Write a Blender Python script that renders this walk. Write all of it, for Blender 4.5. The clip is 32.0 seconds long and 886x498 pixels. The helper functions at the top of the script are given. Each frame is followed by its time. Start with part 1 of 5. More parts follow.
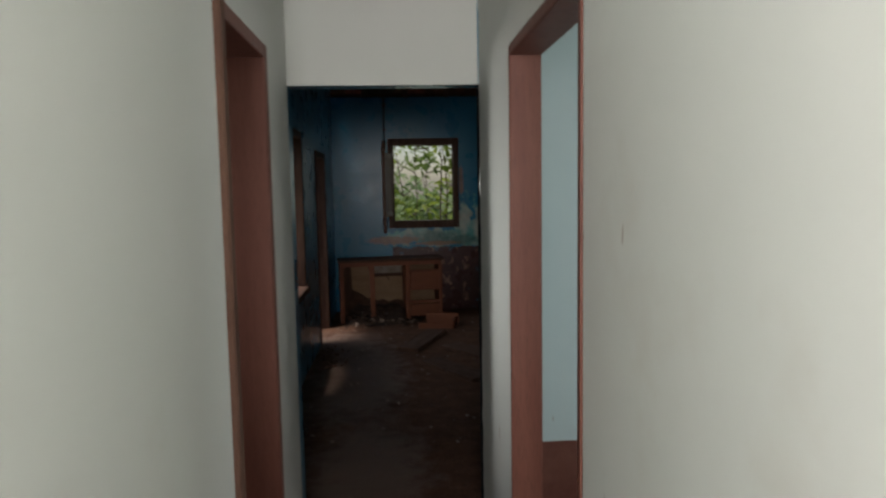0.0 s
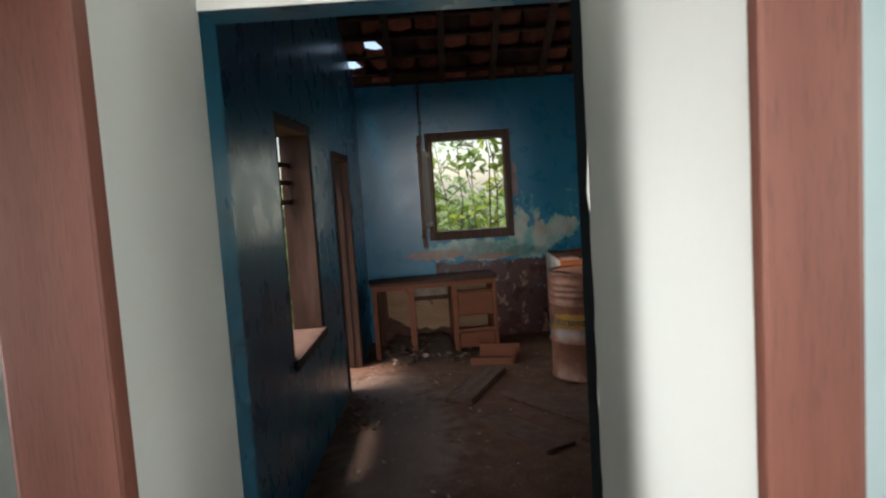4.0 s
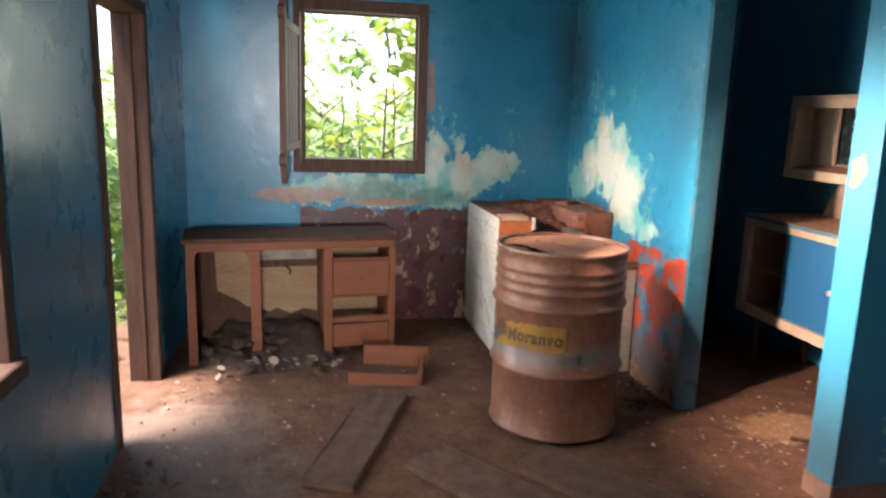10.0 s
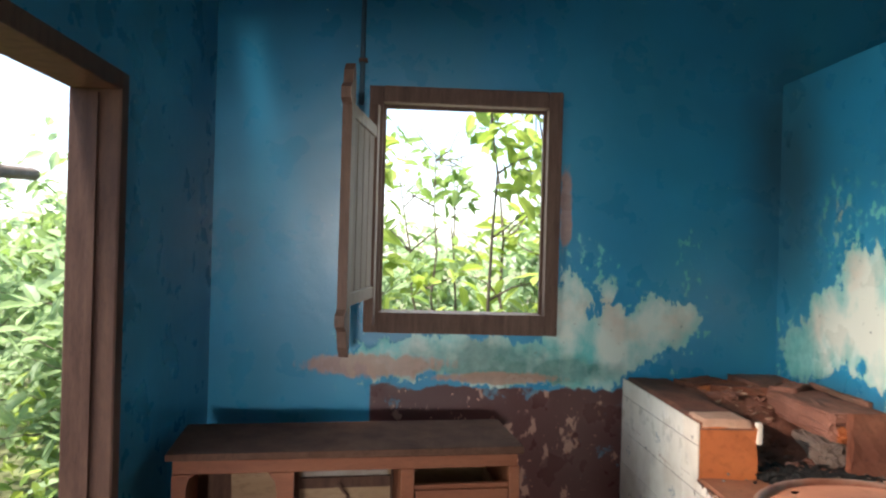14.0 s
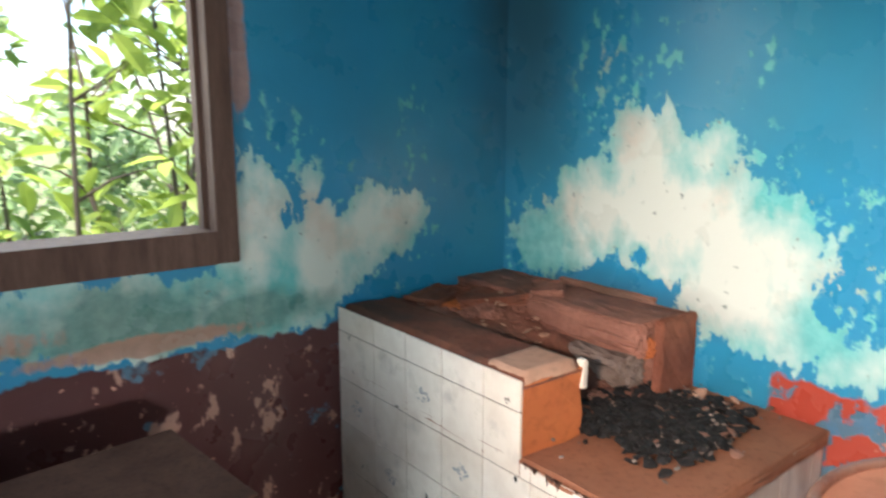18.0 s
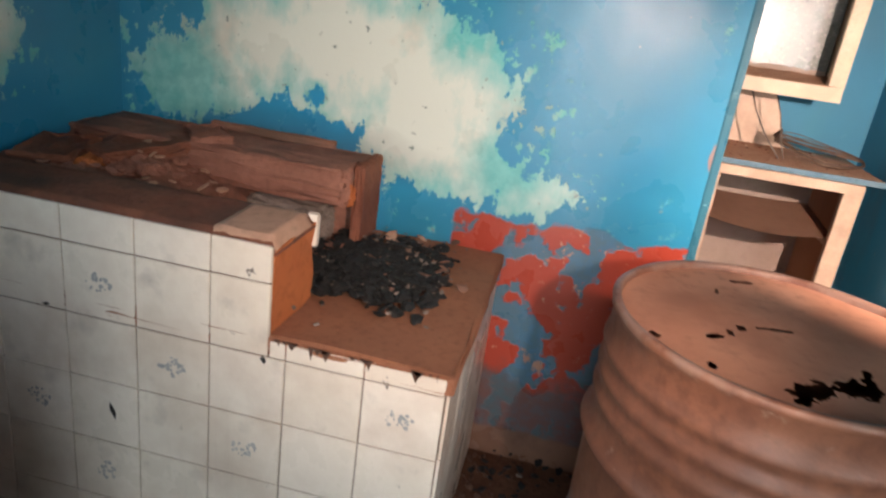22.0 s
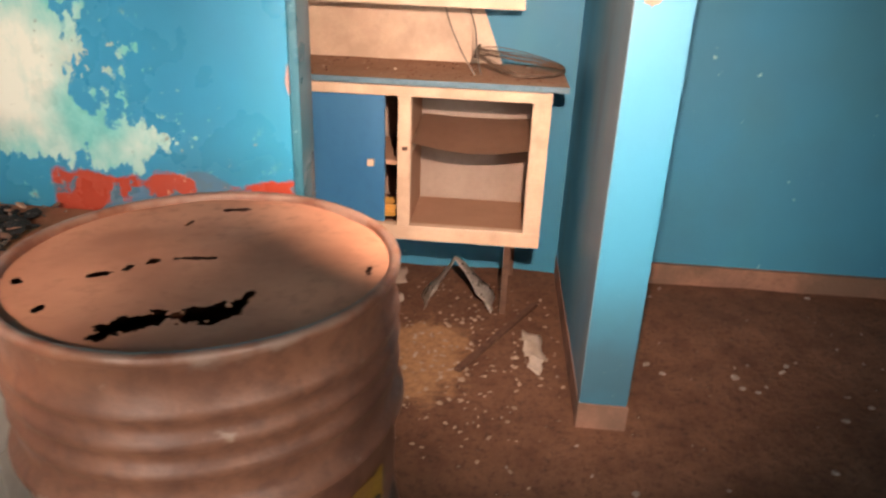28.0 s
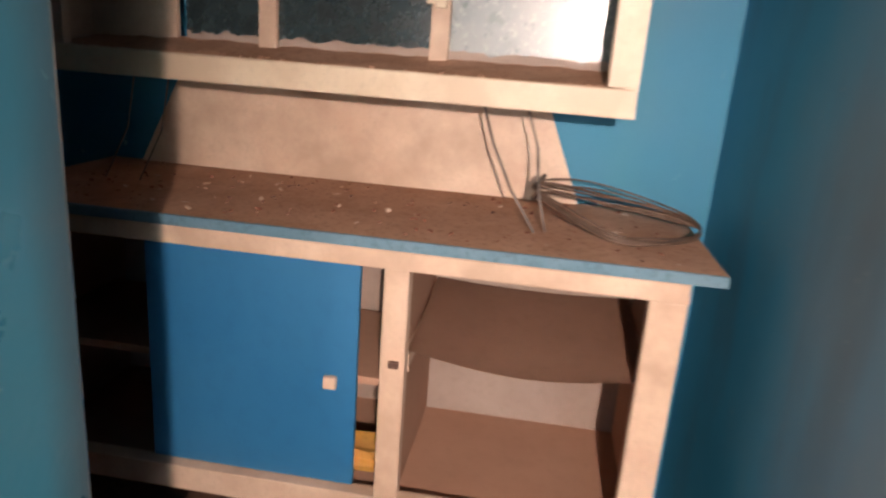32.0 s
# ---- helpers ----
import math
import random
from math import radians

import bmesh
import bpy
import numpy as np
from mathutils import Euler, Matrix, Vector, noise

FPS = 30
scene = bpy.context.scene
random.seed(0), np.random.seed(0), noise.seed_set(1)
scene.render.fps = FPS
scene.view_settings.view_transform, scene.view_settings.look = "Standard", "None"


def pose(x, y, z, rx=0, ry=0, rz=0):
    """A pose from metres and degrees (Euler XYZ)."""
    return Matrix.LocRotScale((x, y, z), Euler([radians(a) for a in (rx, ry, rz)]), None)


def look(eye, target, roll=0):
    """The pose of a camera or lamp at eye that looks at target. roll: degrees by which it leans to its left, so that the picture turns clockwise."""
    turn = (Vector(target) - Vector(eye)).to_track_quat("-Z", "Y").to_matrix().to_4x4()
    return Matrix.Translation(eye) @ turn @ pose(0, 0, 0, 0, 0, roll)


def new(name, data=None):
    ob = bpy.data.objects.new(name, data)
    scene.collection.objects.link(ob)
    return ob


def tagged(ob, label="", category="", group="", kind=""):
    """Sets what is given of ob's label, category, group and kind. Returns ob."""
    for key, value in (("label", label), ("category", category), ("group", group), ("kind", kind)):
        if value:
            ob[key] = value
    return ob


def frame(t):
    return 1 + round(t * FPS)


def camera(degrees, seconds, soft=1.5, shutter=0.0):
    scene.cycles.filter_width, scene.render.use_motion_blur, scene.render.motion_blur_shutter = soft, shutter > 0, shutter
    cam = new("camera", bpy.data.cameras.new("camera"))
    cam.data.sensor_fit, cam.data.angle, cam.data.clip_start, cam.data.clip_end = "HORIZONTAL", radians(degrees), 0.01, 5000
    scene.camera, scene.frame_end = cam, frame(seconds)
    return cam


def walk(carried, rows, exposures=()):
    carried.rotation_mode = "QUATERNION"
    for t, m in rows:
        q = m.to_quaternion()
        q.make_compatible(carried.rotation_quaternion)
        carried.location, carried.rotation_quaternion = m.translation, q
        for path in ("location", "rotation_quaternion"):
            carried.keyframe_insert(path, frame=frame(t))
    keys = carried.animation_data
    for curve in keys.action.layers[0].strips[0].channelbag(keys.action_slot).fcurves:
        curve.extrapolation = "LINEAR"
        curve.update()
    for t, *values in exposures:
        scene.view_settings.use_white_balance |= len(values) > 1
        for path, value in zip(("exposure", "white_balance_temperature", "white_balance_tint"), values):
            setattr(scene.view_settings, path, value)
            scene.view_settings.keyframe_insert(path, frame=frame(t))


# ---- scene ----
PATH = [
    (0, (0.795, -8.658, 1.614), (0.925, -6.672, 1.426), -1.0),
    (0.5, (0.781, -8.487, 1.629), (0.963, -6.510, 1.388), -4.2),
    (1, (0.788, -8.297, 1.607), (0.803, -6.309, 1.384), -4.1),
    (1.5, (0.874, -8.070, 1.608), (0.930, -6.089, 1.340), -2.6),
    (2, (0.865, -7.922, 1.619), (0.948, -5.949, 1.303), -0.9),
    (2.5, (0.814, -7.678, 1.612), (0.885, -5.696, 1.354), 0.1),
    (3, (0.801, -7.544, 1.616), (0.937, -5.576, 1.286), -3.2),
    (3.5, (0.856, -7.350, 1.634), (0.846, -5.359, 1.451), -3.3),
    (5.5, (0.723, -6.786, 1.586), (0.761, -4.794, 1.406), -5.2),
    (6, (0.772, -6.544, 1.524), (0.880, -4.549, 1.415), -3.2),
    (6.5, (0.758, -6.438, 1.535), (0.951, -4.461, 1.304), -1.8),
    (7, (0.872, -6.094, 1.519), (1.129, -4.120, 1.319), -3.6),
    (7.5, (0.736, -5.872, 1.549), (1.175, -3.933, 1.335), -3.0),
    (8, (0.821, -5.678, 1.558), (1.213, -3.739, 1.269), -3.0),
    (8.5, (0.829, -5.452, 1.539), (1.172, -3.493, 1.328), -0.3),
    (9, (0.859, -5.280, 1.517), (1.181, -3.343, 1.139), -0.1),
    (9.5, (0.771, -4.917, 1.484), (1.216, -3.011, 1.071), 4.5),
    (10, (0.816, -4.719, 1.463), (1.186, -2.79, 1.085), 1.8),
    (10.5, (0.89, -4.449, 1.478), (1.186, -2.501, 1.134), -1.3),
    (11, (0.858, -4.249, 1.443), (1.249, -2.329, 1.045), 0.8),
    (11.5, (0.844, -4.002, 1.439), (1.309, -2.096, 1.052), -0.3),
    (12, (0.894, -3.798, 1.456), (1.294, -1.856, 1.196), -1.9),
    (12.5, (0.981, -3.62, 1.534), (1.252, -1.641, 1.443), 0.1),
    (13, (0.956, -3.501, 1.514), (1.076, -1.505, 1.460), -0.0),
    (13.5, (0.919, -3.324, 1.497), (1.016, -1.327, 1.451), 1.4),
    (15.5, (0.707, -2.575, 1.358), (0.905, -0.59, 1.511), 1.1),
    (16, (0.673, -2.387, 1.465), (1.082, -0.432, 1.567), 0.7),
    (16.5, (0.672, -2.274, 1.48), (1.181, -0.34, 1.493), 2.2),
    (17, (0.77, -2.135, 1.495), (1.492, -0.271, 1.41), -0.5),
    (17.5, (0.801, -1.935, 1.484), (1.843, -0.243, 1.26), 0.4),
    (18, (0.84, -1.87, 1.458), (2.062, -0.329, 1.096), 0.1),
    (18.5, (0.779, -1.732, 1.454), (2.232, -0.415, 1.061), 0.3),
    (19, (0.734, -1.597, 1.449), (2.347, -0.501, 1.006), 3.6),
    (19.5, (0.751, -1.508, 1.45), (2.3, -0.322, 1.006), 1.9),
    (20, (0.849, -1.504, 1.462), (2.399, -0.323, 1.011), -1.2),
    (20.5, (0.894, -1.463, 1.449), (2.552, -0.461, 0.949), 1.0),
    (21, (0.875, -1.363, 1.452), (2.652, -0.63, 0.902), 1.0),
    (21.5, (0.844, -1.301, 1.404), (2.679, -0.942, 0.695), 5.2),
    (22, (0.773, -1.33, 1.363), (2.625, -1.026, 0.671), 7.9),
    (22.5, (0.629, -1.434, 1.341), (2.435, -1.101, 0.549), 2.7),
    (23, (0.494, -1.465, 1.334), (2.295, -1.069, 0.559), 3.6),
    (23.5, (0.455, -1.456, 1.317), (2.212, -1.011, 0.471), 3.6),
    (24, (0.453, -1.436, 1.297), (2.179, -0.986, 0.392), 5.2),
    (24.5, (0.45, -1.441, 1.295), (2.216, -1.043, 0.444), 4.9),
    (26.5, (0.795, -1.713, 1.332), (2.596, -1.434, 0.509), -1.0),
    (27, (0.882, -1.809, 1.343), (2.724, -1.687, 0.573), -0.6),
    (27.5, (0.982, -1.987, 1.375), (2.799, -1.881, 0.545), -1.2),
    (28, (1.003, -2.196, 1.349), (2.835, -2.057, 0.558), 2.3),
    (28.5, (1.036, -2.242, 1.382), (2.913, -2.105, 0.704), 1.6),
    (29, (1.141, -2.233, 1.338), (3.025, -2.116, 0.676), 3.3),
    (29.5, (1.436, -2.161, 1.406), (3.286, -2.112, 0.646), 2.0),
    (30, (1.552, -2.148, 1.382), (3.439, -2.111, 0.72), 2.3),
    (30.5, (1.708, -2.152, 1.371), (3.626, -2.033, 0.817), 1.4),
    (31, (1.883, -2.187, 1.406), (3.811, -2.053, 0.892), 0.4),
    (31.5, (2.005, -2.166, 1.389), (3.905, -2.019, 0.783), 2.8),
    (32, (2.235, -2.089, 1.278), (4.139, -1.843, 0.716), 4.4),
]
cam = camera(65.7, 32.0, 2.3, 0.5)
EXPOSURES = [(0, -0.6, 6800, 15), (1, -0.2, 6800, 15), (2, 0.0, 6800, 15), (3, 0.45, 6800, 16), (5.5, 0.95, 6650, 15), (6, 1.05, 6650, 15), (7, 0.80, 6750, 16), (8, 1.75, 6400, 11), (9, 1.95, 6600, 14), (10, 2.25, 6700, 16), (11, 2.25, 6800, 17), (13, 2.0, 6450, 12), (15.5, 2.1, 6750, 15), (16, 2.05, 6750, 15), (17, 1.4, 6750, 15), (18, 2.12, 6350, 14), (20, 2.1, 6450, 15), (21, 1.75, 6450, 16), (22, 1.5, 6600, 16), (24, 1.95, 6500, 13), (27, 1.7, 7200, 18), (29, 1.65, 7350, 18), (30, 1.3, 7350, 18), (31, 1.15, 7050, 17), (32, 1.4, 6200, 13)]
walk(cam, [(t, look(eye, target, roll)) for t, eye, target, roll in PATH], EXPOSURES)

# ---- world and lights ----
world = bpy.data.worlds.new("world")
scene.world = world
world.use_nodes = True
wn = world.node_tree.nodes
sky = wn.new("ShaderNodeTexSky")
sky.sky_type, sky.sun_disc = "NISHITA", False
sky.sun_elevation, sky.sun_rotation = radians(76), radians(246)
wn["Background"].inputs[1].default_value = 0.15
world.node_tree.links.new(sky.outputs[0], wn["Background"].inputs[0])


def lamp(name, kind, energy, m, colour=(1, 1, 1), size=None, angle=None, spot=None, spread=None):
    data = bpy.data.lights.new(name, kind)
    data.energy, data.color = energy, colour
    if size:
        data.shape, data.size, data.size_y = "RECTANGLE", *size
    if spread:
        data.spread = spread
    if angle:
        data.angle = angle
    if spot:
        data.spot_size, data.spot_blend, data.shadow_soft_size = spot
    ob = new(name, data)
    ob.matrix_world = m
    return ob


lamp("sun", "SUN", 4.6, look((0, 0, 10), (2.2, 1.0, 0)), (1, .97, .9), angle=radians(12))
lamp("window_daylight", "AREA", 1.4, look((1.13, .13, 1.64), (1.3, -3, 1.0)), (.90, 1, .95), size=(.72, .9))
lamp("side_window_daylight", "AREA", 4.5, look((-.21, -3.16, 1.4), (3, -2.6, 1.2)), (.93, 1, .97), size=(.5, .9), spread=radians(116))
lamp("side_door_daylight", "AREA", 3.5, look((-.05, -1.41, 1.0), (3, -1.5, .9)), (.93, 1, .97), size=(.60, 1.75), spread=radians(116))
lamp("hall_daylight", "AREA", 46, look((.45, -9.4, 1.78), (1.15, -8.5, 2.4)), (1, 1, .99), size=(.8, .8))
# Added lamp behind an unseen doorway, to brighten the hall more evenly.
lamp("hall_end_fill", "AREA", 72, look((.78, -10.8, 1.80), (.78, -6, 2.6)), (1, 1, .99), size=(.6, .5))
# Added narrow beam that only brightens the hall's east wall.
lamp("left_room_fill", "AREA", 2.6, look((-2.15, -7.0, 1.5), (1.15, -6.22, 1.35)), (.97, 1, 1), size=(.5, 1.0), spread=radians(26))
lamp("right_room_daylight", "AREA", 23, look((3.1, -7.4, 1.5), (1.3, -6.6, 1.2)), (.9, 1, 1), size=(1.0, 1.0))
lamp("torch", "SPOT", 37, look((.80, -1.68, 1.42), (2.6, -1.0, .86)), (1, .76, .62), spot=(radians(58), 1.0, .02))
lamp("pantry_torch", "SPOT", 112, look((1.47, -2.30, 1.48), (3.25, -2.34, .78)), (1, .77, .64), spot=(radians(80), 1.0, .02))


# ---- materials ----
class Graph:
    """A short hand for shader nodes."""

    def __init__(self, name, rough=.8, metal=0.0, spec=.4):
        self.m = bpy.data.materials.new(name)
        self.m.use_nodes = True
        self.t = self.m.node_tree
        self.b = self.t.nodes["Principled BSDF"]
        self.b.inputs["Roughness"].default_value = rough
        self.b.inputs["Metallic"].default_value = metal
        self.b.inputs["Specular IOR Level"].default_value = spec
        self.pos = self.t.nodes.new("ShaderNodeNewGeometry").outputs["Position"]

    def put(self, socket, v):
        if hasattr(v, "is_output"):
            self.t.links.new(v, socket)
        else:
            socket.default_value = v

    def noise(self, scale, detail=5, rough=.55, vec=None, stretch=None):
        n = self.t.nodes.new("ShaderNodeTexNoise")
        n.inputs["Scale"].default_value, n.inputs["Detail"].default_value, n.inputs["Roughness"].default_value = scale, detail, rough
        v = vec or self.pos
        if stretch:
            s = self.t.nodes.new("ShaderNodeVectorMath")
            s.operation = "MULTIPLY"
            self.put(s.inputs[0], v)
            s.inputs[1].default_value = stretch
            v = s.outputs[0]
        self.put(n.inputs["Vector"], v)
        return n.outputs["Fac"]

    def cells(self, scale, vec=None):
        n = self.t.nodes.new("ShaderNodeTexVoronoi")
        n.inputs["Scale"].default_value = scale
        self.put(n.inputs["Vector"], vec or self.pos)
        return n.outputs["Distance"]

    def op(self, kind, a, b=0.0, c=None):
        n = self.t.nodes.new("ShaderNodeMath")
        n.operation = kind
        self.put(n.inputs[0], a)
        self.put(n.inputs[1], b)
        if c is not None:
            self.put(n.inputs[2], c)
        return n.outputs[0]

    def step(self, v, lo, hi):
        n = self.t.nodes.new("ShaderNodeMapRange")
        self.put(n.inputs[0], v)
        n.inputs[1].default_value, n.inputs[2].default_value = lo, hi
        return n.outputs[0]

    def mix(self, f, a, b, blend="MIX"):
        n = self.t.nodes.new("ShaderNodeMix")
        n.data_type, n.blend_type = "RGBA", blend
        self.put(n.inputs[0], f)
        for s, v in ((n.inputs[6], a), (n.inputs[7], b)):
            self.put(s, (*v, 1) if isinstance(v, tuple) else v)
        return n.outputs[2]

    def axes(self):
        n = self.t.nodes.new("ShaderNodeSeparateXYZ")
        self.put(n.inputs[0], self.pos)
        return n.outputs

    def random(self):
        return self.t.nodes.new("ShaderNodeObjectInfo").outputs["Random"]

    def island(self):
        return self.t.nodes.new("ShaderNodeNewGeometry").outputs["Random Per Island"]

    def blobs(self, u, v, shapes, metres=False):
        """1 in the middle of each ellipse (u, v, ru, rv), 0 on its edge, below 0 outside; or about the depth within it in metres."""
        best = None
        for cu, cv, ru, rv in shapes:
            size = min(ru, rv)
            a = self.op("DIVIDE", self.op("SUBTRACT", u, cu), ru)
            b = self.op("DIVIDE", self.op("SUBTRACT", v, cv), rv)
            d = self.op("SUBTRACT", 1.0, self.op("SQRT", self.op("ADD", self.op("MULTIPLY", a, a), self.op("MULTIPLY", b, b))))
            if metres:
                d = self.op("MULTIPLY", d, size)
            best = d if best is None else self.op("MAXIMUM", best, d)
        return best

    def done(self, colour, bump=None, strength=.3, distance=.01, rough=None):
        self.put(self.b.inputs["Base Color"], (*colour, 1) if isinstance(colour, tuple) else colour)
        if bump is not None:
            n = self.t.nodes.new("ShaderNodeBump")
            n.inputs["Strength"].default_value, n.inputs["Distance"].default_value = strength, distance
            self.put(n.inputs["Height"], bump)
            self.t.links.new(n.outputs[0], self.b.inputs["Normal"])
        if rough is not None:
            self.put(self.b.inputs["Roughness"], rough)
        return self.m


def simple(name, a, b, scale=6, rough=.8, metal=0.0, bump=.25, stretch=None, dist=.006, spec=.35, dust=None, fleck=.8):
    """Two tones at two scales, with fine relief."""
    g = Graph(name, rough, metal, spec)
    n = g.noise(scale, 6, .6, stretch=stretch)
    f = g.noise(scale * 9, 4, .6, stretch=stretch)
    c = g.mix(g.step(n, .35, .65), a, b)
    c = g.mix(g.op("MULTIPLY", g.step(f, .5, .85), fleck), c, tuple(v * .5 for v in a))
    if dust:
        c = g.mix(g.step(g.noise(scale * .6, 5), .45, .62), c, dust)
    return g.done(c, g.op("ADD", n, g.op("MULTIPLY", f, .5)), bump, dist)


def wall_paint(name, u, shapes, tone=(.02, .25, .45), dado=None, soot=(), plaster=(), keep=(), spots=(), green=(), old=((.05, .17, .15), (.10, .25, .21)), gloss=.17):
    """Glossy blue paint in an older cream and turquoise coat, which shows where the blue has flaked away."""
    g = Graph(name, .42, 0, .5)
    ax = g.axes()
    U, Z = ax[u], ax[2]
    big, mid, fine, grain = g.noise(1.3, 4), g.noise(7, 7, .62), g.noise(26, 6, .6), g.noise(120, 3)
    blue = g.mix(g.step(big, .3, .7), tone, (tone[0] + .008, tone[1] * .9, tone[2] * .78))
    blue = g.mix(g.step(g.noise(3, 6, .6, stretch=(1, 1, .25)), .5, .85), blue, (.03, tone[1] * 1.05, tone[2] * .85))
    blue = g.mix(g.op("MULTIPLY", g.step(g.noise(2.3, 4, .5), .45, .8), .3), blue, (.035, tone[1] * .5, tone[2] * .42))
    specks = g.op("MULTIPLY", g.step(fine, .68, .71), g.step(g.noise(2.2, 3), .46, .54))
    blue = g.mix(specks, blue, (.25, .45, .48))
    drips = g.noise(9, 7, .66, stretch=(1, 1, .45))
    edge = g.op("ADD", g.op("MULTIPLY", g.op("SUBTRACT", drips, .5), .32), g.op("MULTIPLY", g.op("SUBTRACT", fine, .5), .07))
    height = g.op("ADD", g.op("MULTIPLY", grain, .12), g.op("MULTIPLY", g.noise(11, 3), 1.2))
    colour = blue
    if shapes:
        M = g.blobs(U, Z, shapes, True)
        if keep:
            M = g.op("SUBTRACT", M, g.op("MULTIPLY", g.op("MAXIMUM", g.op("ADD", g.blobs(U, Z, keep, True), edge), 0.0), 3.0))
        val = g.op("ADD", M, edge)
        mask = g.step(val, 0.0, .006)
        flake = g.op("MULTIPLY", g.step(g.noise(17, 6, .68), .60, .615), g.step(g.op("ADD", M, g.op("MULTIPLY", mid, .12)), -.04, 0.0))
        mask = g.op("MAXIMUM", mask, flake)
        if spots:
            near = g.op("ADD", g.blobs(U, Z, spots), g.op("MULTIPLY", g.op("SUBTRACT", mid, .5), 1.5))
            mask = g.op("MAXIMUM", mask, g.op("MULTIPLY", g.step(g.noise(24, 6, .64, stretch=(1, 1, .7)), .565, .58), g.step(near, .05, .25)))
        inner = g.op("ADD", g.op("MULTIPLY", val, 8.0), g.op("MULTIPLY", g.op("SUBTRACT", g.noise(4.5, 5), .5), 3.0))
        under = g.mix(g.step(inner, -.3, .9), (.13, .47, .45), (.62, .66, .58))
        under = g.mix(g.op("MULTIPLY", g.step(g.noise(3.1, 4), .56, .74), .7), under, (.58, .40, .30))
        under = g.mix(g.step(g.noise(34, 4), .66, .72), under, (.22, .27, .24))
        if green:
            old_green = g.op("ADD", g.blobs(U, Z, green), g.op("MULTIPLY", g.op("SUBTRACT", g.noise(6, 5), .5), 1.8))
            under = g.mix(g.op("MULTIPLY", g.step(old_green, -.1, .5), .85), under, g.mix(g.step(fine, .4, .6), *old))
        colour = g.mix(mask, blue, under)
        height = g.op("SUBTRACT", height, g.op("MULTIPLY", mask, .8))
    if plaster:
        val = g.op("ADD", g.blobs(U, Z, plaster), g.op("MULTIPLY", edge, 7.0))
        colour = g.mix(g.op("MULTIPLY", g.step(val, 0, .25), .8), colour, g.mix(g.step(fine, .4, .65), (.42, .22, .15), (.33, .17, .115)))
    if dado:
        top, red, chipped, u0, amount = dado
        band = g.op("ADD", g.op("SUBTRACT", top, Z), g.op("MULTIPLY", g.op("SUBTRACT", mid, .5), .14))
        band = g.op("MULTIPLY", g.step(band, 0, .01), g.step(g.op("SUBTRACT", g.op("MULTIPLY", U, u0[1]), u0[0]), 0, .01))
        wear = g.noise(6.5, 6, .6)
        under = g.mix(g.step(fine, .45, .56), chipped, (.08, .16, .22))
        layer = g.mix(g.step(wear, amount, amount + .025), red, under)
        th = .57 if amount > .55 else .66
        layer = g.mix(g.step(g.noise(10, 6, .6, stretch=(1, 1, .6)), th, th + .03), layer, (.40, .23, .17))
        layer = g.mix(g.op("MULTIPLY", g.step(g.noise(33, 5, .6), .63, .67), g.step(g.noise(5, 3), .45, .55)), layer, (.52, .27, .19))
        if u == 1:
            grime = g.op("ADD", g.op("SUBTRACT", .36, Z), g.op("MULTIPLY", g.op("SUBTRACT", g.noise(5, 6, .65), .5), .5))
            layer = g.mix(g.op("MULTIPLY", g.step(grime, 0, .08), .85), layer, g.mix(g.step(fine, .42, .6), (.11, .085, .08), (.07, .11, .13)))
            layer = g.mix(g.step(g.op("ADD", g.op("SUBTRACT", .13, Z), g.op("MULTIPLY", g.op("SUBTRACT", mid, .5), .05)), 0, .01), layer, g.mix(g.step(mid, .4, .6), (.20, .11, .075), (.13, .07, .05)))
        colour = g.mix(band, colour, layer)
        height = g.op("SUBTRACT", height, g.op("MULTIPLY", g.op("MULTIPLY", band, g.step(wear, amount, amount + .03)), .6))
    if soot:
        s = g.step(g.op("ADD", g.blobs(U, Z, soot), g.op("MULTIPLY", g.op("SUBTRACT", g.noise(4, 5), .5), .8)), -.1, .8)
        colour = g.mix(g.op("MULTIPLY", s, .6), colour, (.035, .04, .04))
    return g.done(colour, height, .4, .004, g.op("ADD", gloss, g.op("MULTIPLY", g.noise(5, 5), .24)))


paint_north = wall_paint("blue_paint_window_wall", 0, [(1.25, .95, .40, .125), (.92, .96, .26, .10), (1.64, 1.10, .14, .24), (1.84, 1.05, .22, .165), (2.03, 1.12, .14, .15), (2.16, 1.17, .09, .075), (1.66, .92, .20, .09), (1.63, 1.31, .06, .09), (1.82, 1.27, .018, .035)],
                         dado=(.83, (.085, .03, .028), (.06, .075, .10), (.72, 1.0), .60), spots=[(1.75, 1.38, .10, .14), (2.22, 1.06, .14, .08), (2.2, 1.42, .08, .2), (1.64, 1.5, .04, .15)], plaster=[(.78, .92, .36, .055), (1.605, 1.66, .035, .20), (1.25, .87, .35, .03)],
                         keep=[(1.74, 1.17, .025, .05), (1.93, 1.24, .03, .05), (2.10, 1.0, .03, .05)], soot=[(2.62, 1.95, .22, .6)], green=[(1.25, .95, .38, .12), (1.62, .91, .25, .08)])
